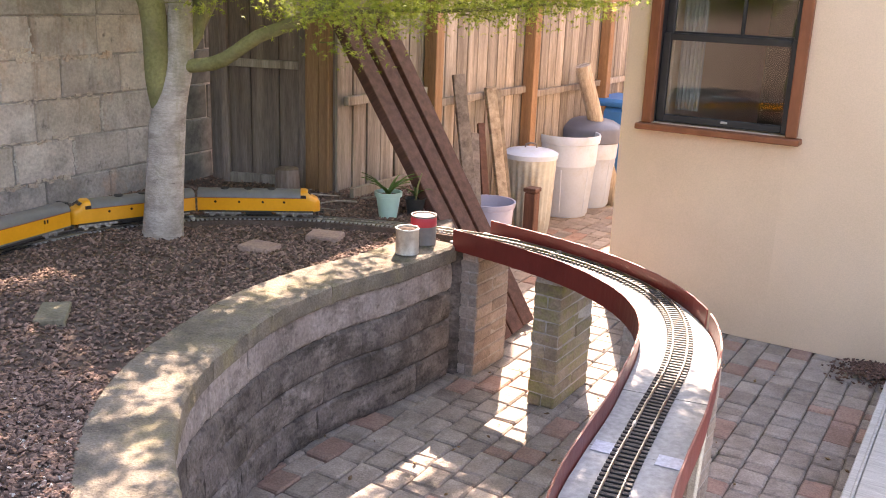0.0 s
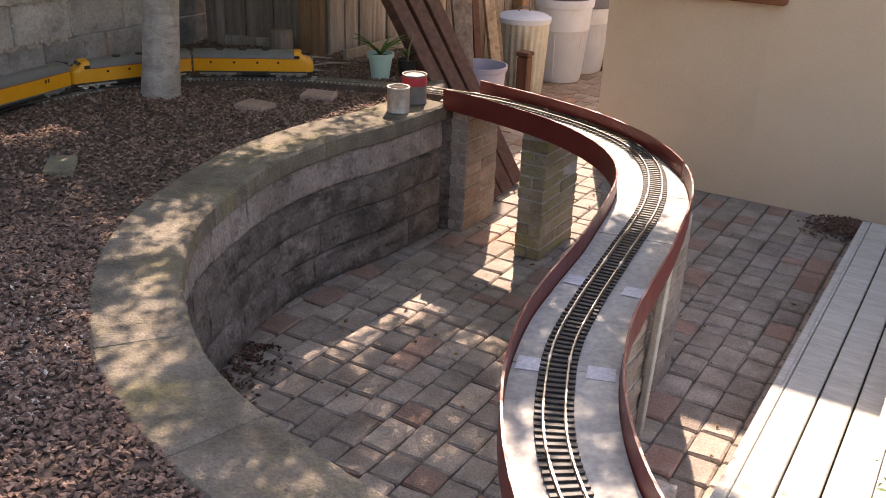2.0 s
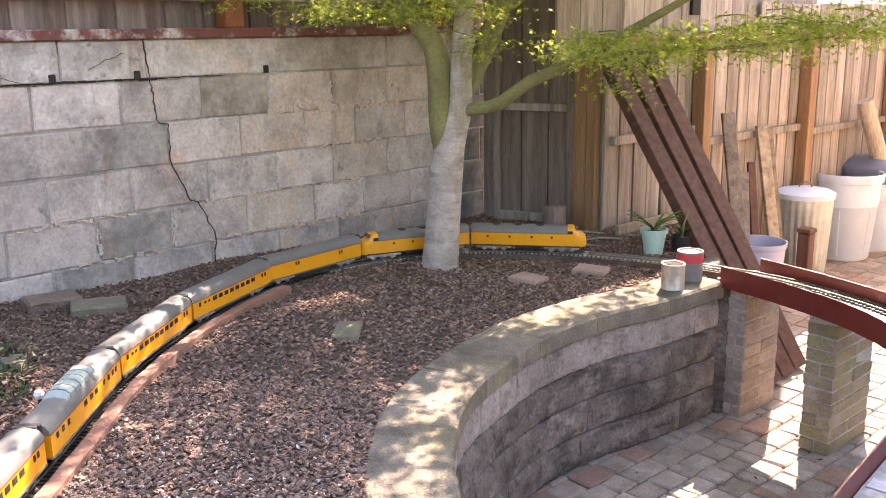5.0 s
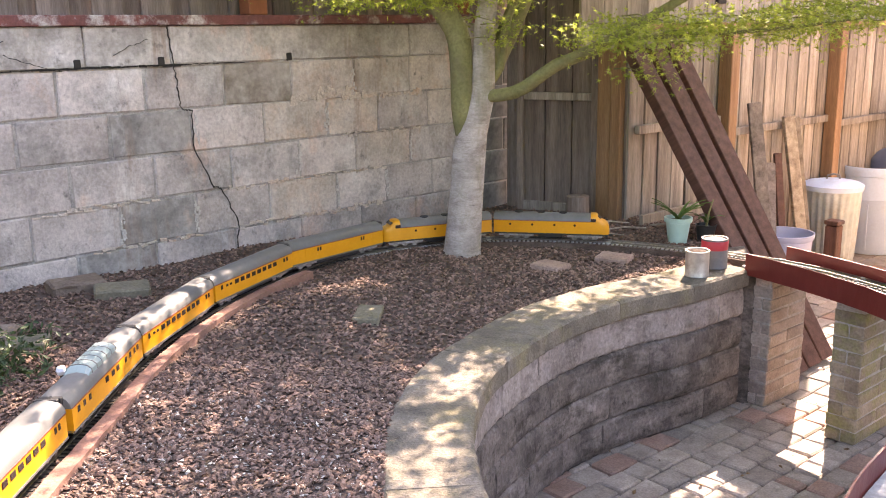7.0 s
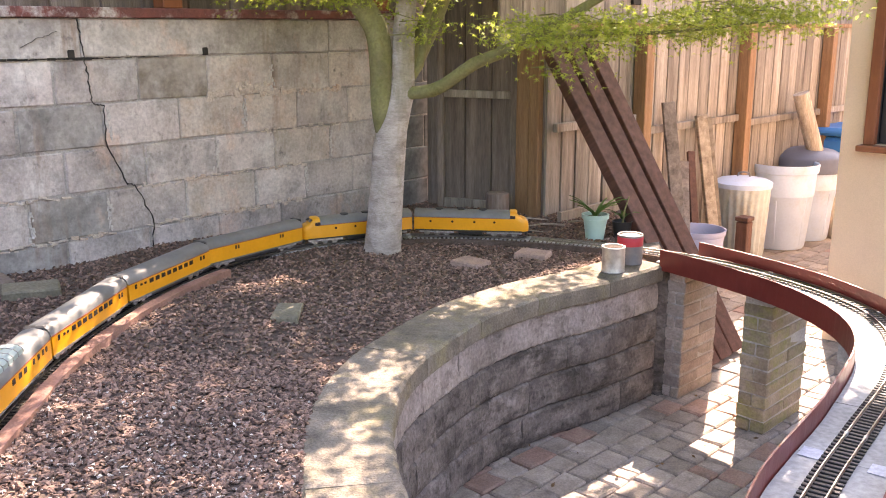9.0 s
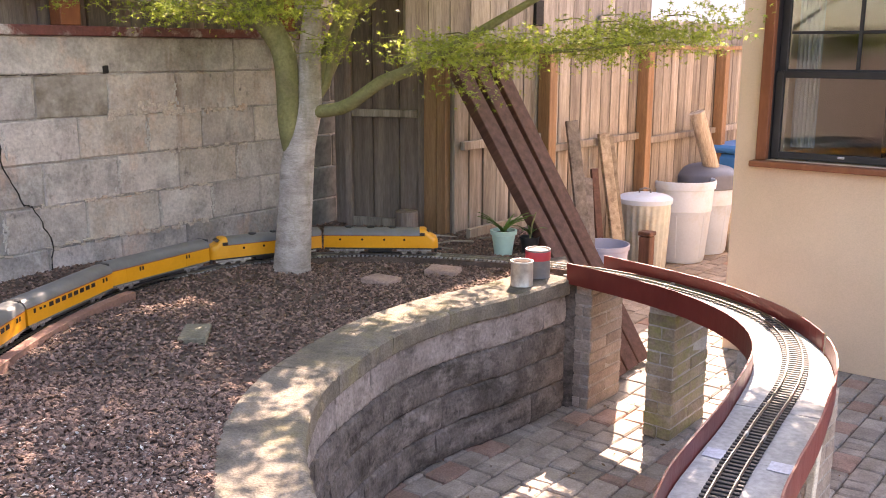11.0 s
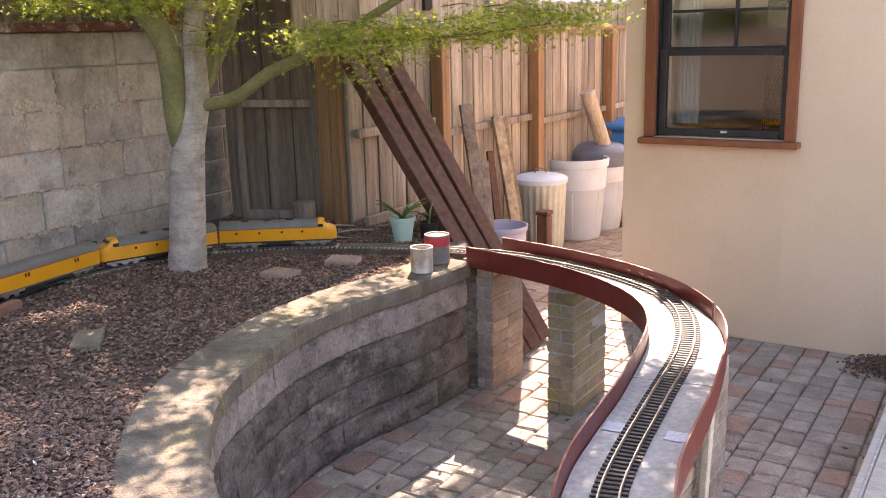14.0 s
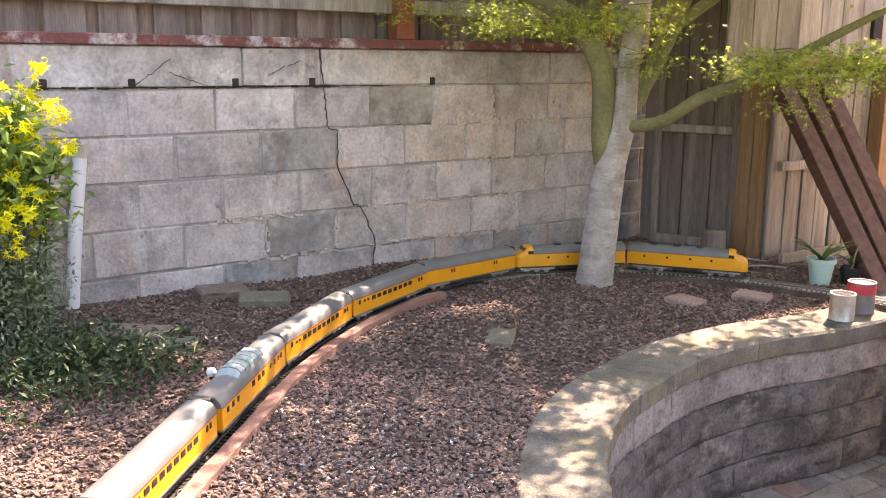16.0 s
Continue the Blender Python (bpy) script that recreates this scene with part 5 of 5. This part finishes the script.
pot = thing("plant_pot", "mint green glazed pot with a strappy plant", "plant pot", at_soil(-0.335, 4.66))
part("pot", lathe(bmesh.new(), [(0.0, 0.0), (0.045, 0.0), (0.062, 0.115), (0.07, 0.118), (0.072, 0.14), (0.062, 0.14), (0.056, 0.12), (0.0, 0.118)], 32), M_MINT, pot, smooth=True)
part("earth", lathe(bmesh.new(), [(0.0, 0.112), (0.057, 0.115), (0.05, 0.124), (0.0, 0.128)], 20), M_SOIL, pot)
part("foliage", blades(bmesh.new(), 16, 0.20, 11, 0.42), M_SHRUB, pot, m=pose(0, 0, 0.125))
pot2 = thing("plant_pot", "small black plastic pot with a thin plant", "plant pot", at_soil(-0.20, 4.74))
part("pot", lathe(bmesh.new(), [(0.0, 0.0), (0.04, 0.0), (0.052, 0.085), (0.056, 0.09), (0.05, 0.09), (0.045, 0.075), (0.0, 0.075)], 26), M_BLACKPOT, pot2, smooth=True)
part("stem", tube(bmesh.new(), [(0, 0, 0.07), (0.01, 0, 0.15), (0.03, 0.01, 0.22)], [0.006, 0.005, 0.003], 6), M_BARK_GREEN, pot2)
part("foliage", blades(bmesh.new(), 8, 0.15, 12, 0.6, 0.009), M_HERB, pot2, m=pose(0, 0, 0.10))
fig = thing("white_ornament", "small white round garden ornament", "ornament", at_soil(-0.13, 4.80))
part("ornament", lathe(bmesh.new(), [(0.0, 0.0), (0.03, 0.0), (0.034, 0.03), (0.018, 0.07), (0.014, 0.09), (0.024, 0.11), (0.02, 0.135), (0.0, 0.145)], 18), M_WHITEPL, fig, smooth=True)


def tin(at, r_, h_, material, label):
    t = thing("tin_can", label, "tin", pose(*at), group="tins on the wall")
    part("can", lathe(bmesh.new(), [(0.0, 0.0), (r_, 0.0), (r_ + 0.0015, 0.004), (r_, 0.008), (r_, h_ - 0.008), (r_ + 0.002, h_ - 0.004), (r_ + 0.001, h_), (r_ - 0.004, h_), (r_ - 0.004, h_ - 0.012), (0.0, h_ - 0.012)], 36), material, t, smooth=True)
    part("earth", lathe(bmesh.new(), [(0.0, h_ - 0.0115), (r_ - 0.0045, h_ - 0.0115), (r_ * 0.7, h_ - 0.004), (0.0, h_ - 0.002)], 20), M_SOIL, t, "dark earth with pale gravel")
    return t


tin((-0.20, 3.965, CAPZ), 0.051, 0.115, M_TIN, "scuffed silver tin with earth, unlabelled")
t2 = tin((-0.135, 4.14, CAPZ), 0.058, 0.135, M_TINDARK, "grey tin with a red band and gravel")
t2.children[1].data.materials[0] = M_CHIP_PALE
part("label_band", lathe(bmesh.new(), [(0.0585, 0.085), (0.0592, 0.086), (0.0592, 0.125), (0.0585, 0.126)], 36), M_REDLABEL, t2, "red band", smooth=True)

# ---- flat stones, rocks, sawn stump ----
def flat_stone(name, at, sx, sy, sz, turn, material, label, cat="stone"):
    t = thing(name, label, cat, at_soil(at[0], at[1], sz * 0.15) @ pose(0, 0, 0, rng.uniform(-3, 3), rng.uniform(-3, 3), turn))
    bm_ = box(bmesh.new(), (sx, sy, sz))
    bmesh.ops.subdivide_edges(bm_, edges=bm_.edges[:], cuts=3, use_grid_fill=True)
    for v in bm_.verts:
        v.co += Vector((noise.noise(v.co * 14 + Vector(at + (0,))), noise.noise(v.co * 14 + Vector((3, 1, at[0]))), noise.noise(v.co * 11 + Vector((7, at[1], 1))))) * min(sx, sz * 2) * 0.045
    bmesh.ops.bevel(bm_, geom=[e for e in bm_.edges if e.calc_face_angle(0) > 0.8], offset=sz * 0.12, segments=1, affect="EDGES")
    part(name + "_body", bm_, material, t)


flat_stone("stepping_stone", (-0.85, 3.96), 0.15, 0.13, 0.05, -20, M_STONE, "pinkish flat paver lying in the mulch")
flat_stone("stepping_stone", (-0.59, 4.17), 0.16, 0.11, 0.05, -10, M_STONE, "pinkish flat paver beside the track")
flat_stone("stepping_stone", (-1.345, 2.98), 0.10, 0.19, 0.04, 15, M_MOSSY, "mossy flat stone sunk in the mulch")
flat_stone("rock", (-2.52, 2.28), 0.28, 0.13, 0.06, 15, M_ROCK, "rough brown rock in the bed", "rock")
flat_stone("rock", (-2.32, 2.28), 0.16, 0.12, 0.05, 30, M_MOSSY, "grey flat rock in the bed", "rock")
flat_stone("rock", (-2.66, 2.96), 0.22, 0.15, 0.08, 55, M_ROCK, "brown rock against the block wall", "rock")
flat_stone("rock", (-2.44, 2.97), 0.22, 0.14, 0.06, 40, M_MOSSY, "flat rock beside the track", "rock")
flat_stone("rock", (-0.95, 4.75), 0.16, 0.10, 0.05, 10, M_MOSSY, "flat stone behind the track", "rock")
flat_stone("rock", (-1.15, 4.62), 0.12, 0.08, 0.05, 60, M_ROCK, "small stone behind the track", "rock")
sp = thing("stump", "small grey sawn stump by the gate", "stump", at_soil(-0.93, 5.1))
part("stump_body", lathe(bmesh.new(), [(0.0, 0.0), (0.075, 0.0), (0.068, 0.06), (0.066, 0.15), (0.06, 0.155), (0.0, 0.157)], 18), M_FENCE_GREY, sp, smooth=True)
pk = thing("edging_board", "low board along the foot of the fence", "board", frame_at((-0.56, 5.16, soil_z(-0.5, 5.1) - 0.01), U))
part("plank_body", box(bmesh.new(), (0.75, 0.03, 0.07), (0.28, -0.05, 0.035), 0.003), M_PLANK, pk)

# ---- pipe, flowering mustard, shrub ----
pp = thing("pipe", "white plastic pipe standing against the block wall", "pipe")
part("tube", tube(bmesh.new(), [(-3.057, 2.489, 0.64), (-3.044, 2.521, 0.98), (-3.029, 2.564, 1.32)], [0.028, 0.028, 0.028], 20), M_PVC, pp, smooth=True)
part("cap", tube(bmesh.new(), [(-3.030, 2.562, 1.31), (-3.026, 2.569, 1.36)], [0.031, 0.031], 20), M_PLANK, pp)
mus = thing("mustard_plant", "tall yellow-flowering mustard plant beside the wall", "plant")
r = random.Random(21)
st_, lf, fine, fl = bmesh.new(), [], [], []
for k in range(64):
    a_ = r.gauss(-0.15, 0.10)
    b_ = Vector((-2.87, 2.10, 0.65)) + D * a_ + DN * r.gauss(0.0, 0.06)
    top = b_ + D * r.gauss(0.01, 0.06) + DN * r.gauss(0.0, 0.04)
    top.z = r.uniform(1.0, 1.60)
    tube(st_, [b_, b_.lerp(top, 0.5) + Vector((r.gauss(0, 0.02), r.gauss(0, 0.02), 0)), top], [0.006, 0.004, 0.002], 5)
    for _ in range(6):
        c = b_.lerp(top, r.uniform(0.02, 0.97))
        (lf if c.z > 1.15 else fine).append((c, r.uniform(0.6, 1.2)))
    if top.z > 1.08:
        fl += [top + D * r.gauss(0.04, 0.05) + DN * r.gauss(0.05, 0.04) + Vector((0, 0, r.gauss(-0.02, 0.06))) for _ in range(r.choice((1, 2, 2, 3)))]
tagged(part("stem_spray", st_, M_HERB, mus), kind="stuff")
leaves("foliage", lf, M_MUSTARD, mus, 44, 0.055, 0.07, 31, 0.9, star=False)
leaves("feathery_foliage", fine, M_GREYHERB, mus, 95, 0.06, 0.028, 32, 0.9, star=False)
for k, c in enumerate(fl):
    leaves("flower_head", [(c, 1.0)], M_FLOWER, mus, r.randrange(12, 26), 0.018, 0.036, 60 + k, 0.7)
low_g = []
for _ in range(130):
    x, y = r.gauss(-2.42, 0.2), r.gauss(1.93, 0.17)
    if x < -2.0:
        low_g.append(((x, y, soil_z(x, y) + r.uniform(0.0, 0.07)), r.uniform(0.5, 1.0)))
gc = tagged(leaves("ground_weeds", low_g, M_WEED, None, 50, 0.06, 0.034, 33, 0.5, star=False), "low green weeds at the foot of the mustard, shade put into their colour", "weeds", kind="stuff")
sh = thing("shrub", "small dense green shrub on the deck", "shrub", pose(1.335, 1.52, 0.28))
part("stem", tube(bmesh.new(), [(0, 0, 0), (0, 0, 0.1), (0.01, 0, 0.2)], [0.014, 0.012, 0.008], 8), M_BARK, sh)
cl = []
for _ in range(120):
    d_ = Vector((r.gauss(0, 1), r.gauss(0, 1), abs(r.gauss(0, 1)))).normalized() * r.uniform(0.05, 0.215)
    cl.append((d_ + Vector((0, 0, 0.1)), r.uniform(0.5, 1.0)))
leaves("foliage", cl, M_SHRUB, sh, 110, 0.03, 0.03, 41, 0.9, star=False)


# ---- mulch and gravel ----
def chips(name, spots, material, size, seed, label):
    """Loose chips, one small uneven lump each."""
    q = random.Random(seed)
    verts, faces = [], []
    for p, sc in spots:
        rot = Euler((q.uniform(-0.7, 0.7), q.uniform(-0.7, 0.7), q.uniform(0, 6.28))).to_matrix()
        s_ = size * sc * q.uniform(0.5, 1.2)
        b = len(verts)
        for x, y, z in ((1, 0, 0), (0.2, 0.62, 0.05), (-0.95, 0.1, 0), (-0.1, -0.6, 0), (0.05, 0, 0.42), (0, 0, -0.4)):
            verts.append(p + rot @ Vector((x * s_ * q.uniform(0.75, 1.2), y * s_ * q.uniform(0.7, 1.2), z * s_)))
        for k in range(4):
            faces.append((b + k, b + (k + 1) % 4, b + 4))
            faces.append((b + (k + 1) % 4, b + k, b + 5))
    me = bpy.data.meshes.new(name)
    me.from_pydata(verts, [], faces)
    me.materials.append(material)
    return tagged(part(name, me, material, None), label, "mulch", kind="stuff")


r = random.Random(77)
dark, pale = [], []
track_flat = [Vector((p.x, p.y)) for p in TR[:on_bridge:4]]
while len(dark) < 48000:
    t, k = (r.random() if len(dark) < 30000 else r.uniform(0.55, 0.95)), r.random()
    p = bed_point(t, k)
    if p.y < 0.9 or p.x < -3.0:
        continue
    v2 = Vector((p.x, p.y))
    if min((v2 - q).length_squared for q in track_flat) < 0.0036:
        continue
    p.z += 0.005
    if p.y < 2.4 and -1.75 < p.x < -0.8 and r.random() < 0.5 * (2.5 - p.y):
        pale.append((p, 1.0))
    dark.append((p, 1.0))
chips("bark_mulch", dark, M_CHIP, 0.0132, 5, "loose brown bark chips and gravel on the bed")
chips("pale_gravel", pale, M_CHIP_PALE, 0.0092, 6, "pale gravel scattered beside the track")
heap = []
for _ in range(1250):
    a_, q = r.uniform(0, 6.28), abs(r.gauss(0, 0.45))
    if q < 1:
        heap.append((Vector((2.12 + 0.26 * q * math.cos(a_), 4.34 + 0.22 * q * math.sin(a_), 0.04 * (1 - q) + 0.01)), 1.0))
chips("mulch_heap", heap, M_CHIP_DARK, 0.014, 8, "brown leaf litter heaped against the house wall")
foot = []
for _ in range(1500):
    i = r.randrange(70, 215)
    i = min(i, len(FACE) - 2)
    t = tangents(FACE[i:i + 2])[0]
    off = -abs(r.gauss(0, 0.07)) + 0.02
    p = FACE[i] + Vector((t.y, -t.x, 0)) * off
    foot.append((Vector((p.x, p.y, 0.006 + 0.05 * max(0, 0.06 + off))), 1.0))
chips("leaf_litter", foot, M_CHIP_DARK, 0.015, 9, "brown leaf litter along the foot of the retaining wall")

# ---- pavers, rows along U ----
patio = thing("patio", "patio of mixed grey and reddish concrete pavers", "paving", frame_at((0.9, 2.9, 0), U), kind="structure")
bm = box(bmesh.new(), (9.0, 4.6, 0.02), (2.0, 0.4, -0.026))
part("joint_bed", bm, M_SAND, patio)
ROWW = 0.113
PM = {(L_, c): boxmesh("paver", (L_ - 0.005, ROWW - 0.005, 0.05), mm, 0.007, 0.0035) for L_ in (0.07, 0.115, 0.145, 0.175) for c, mm in ((0, M_PAVER), (1, M_PAVER_RED))}
r = random.Random(3)
spots = []
for row in range(-14, 23):
    s = -2.2 + r.uniform(-0.1, 0)
    while s < 5.2:
        L_ = r.choice((0.07, 0.115, 0.145, 0.145, 0.175))
        x, y = s + L_ / 2, (row + 0.5) * ROWW
        wp_ = patio.matrix_basis @ Vector((x, y, 0))
        u_ = (wp_ - H0).dot(U)
        w_ = (wp_ - H0).dot(W2)
        inside_house = u_ > 0.07 and w_ > -0.02
        on_deck = (wp_ - DE).dot(W2) > 0.01
        if not inside_house and not on_deck and wp_.y > 0.8 and (wp_ - F0).dot(W2) > -0.0 and wp_.x > -0.95 and not (wp_.x < -0.1 and wp_.y > 4.15):
            spots.append((abs(wp_.y - 2.9) + abs(wp_.x - 0.6), x, y, L_, 1 if r.random() < 0.17 else 0))
        s += L_
spots.sort()
for d_, x, y, L_, c in spots[:300]:
    part("paver", PM[(L_, c)], None, patio, m=pose(x, y, -0.026 + r.uniform(-0.003, 0.003), r.uniform(-1, 1), r.uniform(-1, 1), r.uniform(-2.4, 2.4)))
for c, mm in ((0, M_PAVER), (1, M_PAVER_RED)):
    vv, ff = [], []
    for d_, x, y, L_, cc in spots[300:]:
        if cc != c:
            continue
        b, hx, hy, z = len(vv), L_ / 2 - 0.003, ROWW / 2 - 0.003, r.uniform(-0.003, 0.003)
        x, y = x + r.uniform(-0.003, 0.003), y + r.uniform(-0.003, 0.003)
        for e_, zz in ((0.0, -0.03), (0.0, -0.007), (0.006, -0.001)):
            vv += [(x + sx * (hx - e_) + r.uniform(-0.002, 0.002), y + sy * (hy - e_) + r.uniform(-0.002, 0.002), zz + z) for sx, sy in ((-1, -1), (1, -1), (1, 1), (-1, 1))]
        for k in range(4):
            for lv in (0, 4):
                ff.append((b + lv + k, b + lv + (k + 1) % 4, b + lv + 4 + (k + 1) % 4, b + lv + 4 + k))
        ff.append((b + 8, b + 9, b + 10, b + 11))
    me = bpy.data.meshes.new("far_pavers")
    me.from_pydata(vv, [], ff)
    me.materials.append(mat("far " + mm.name, (0.245, 0.205, 0.18) if c == 0 else (0.28, 0.175, 0.14), (0.35, 0.30, 0.265) if c == 0 else (0.36, 0.24, 0.20), 9, 110, 0.9, 0.5, vary=0.2, island=True))
    tagged(part("far_pavers", me, None, patio), kind="stuff")

# ---- sticks, a white stake and fallen leaves ----
r = random.Random(51)
for k in range(9):
    x, y, t = r.uniform(-1.25, -0.5), r.uniform(4.55, 5.1), r.uniform(0, 6.28)
    l_ = r.uniform(0.12, 0.3)
    sk = thing("stick", "thin dry stick lying on the mulch", "stick", group="dry sticks")
    z = soil_z(x, y) + 0.012
    part("twig", tube(bmesh.new(), [(x, y, z), (x + l_ * 0.5 * math.cos(t), y + l_ * 0.5 * math.sin(t), z + 0.008), (x + l_ * math.cos(t + 0.1), y + l_ * math.sin(t + 0.1), z)], [0.006, 0.005, 0.003], 6), M_PLANK, sk)
wk = thing("garden_stake", "short dark stake with a white round knob", "stake", at_soil(-1.86, 1.93))
part("rod", tube(bmesh.new(), [(0, 0, 0), (0, 0, 0.09)], [0.006, 0.006], 8), M_UNDER, wk)
part("knob", lathe(bmesh.new(), [(0.0, 0.085), (0.011, 0.089), (0.0155, 0.1), (0.011, 0.111), (0.0, 0.115)], 14), M_WHITEPL, wk, smooth=True)
drop_spots = []
for _ in range(130):
    p = patio.matrix_basis @ Vector((r.uniform(-1.8, 1.6), r.uniform(-1.2, 1.6), 0))
    if (p - DE).dot(W2) < -0.02 and (p - H0).dot(U) < -0.05 and p.x > -0.6:
        drop_spots.append((Vector((p.x, p.y, 0.006)), 1.0))
chips("fallen_leaves", drop_spots, M_DEADLEAF, 0.013, 61, "few small dead leaves on the pavers")
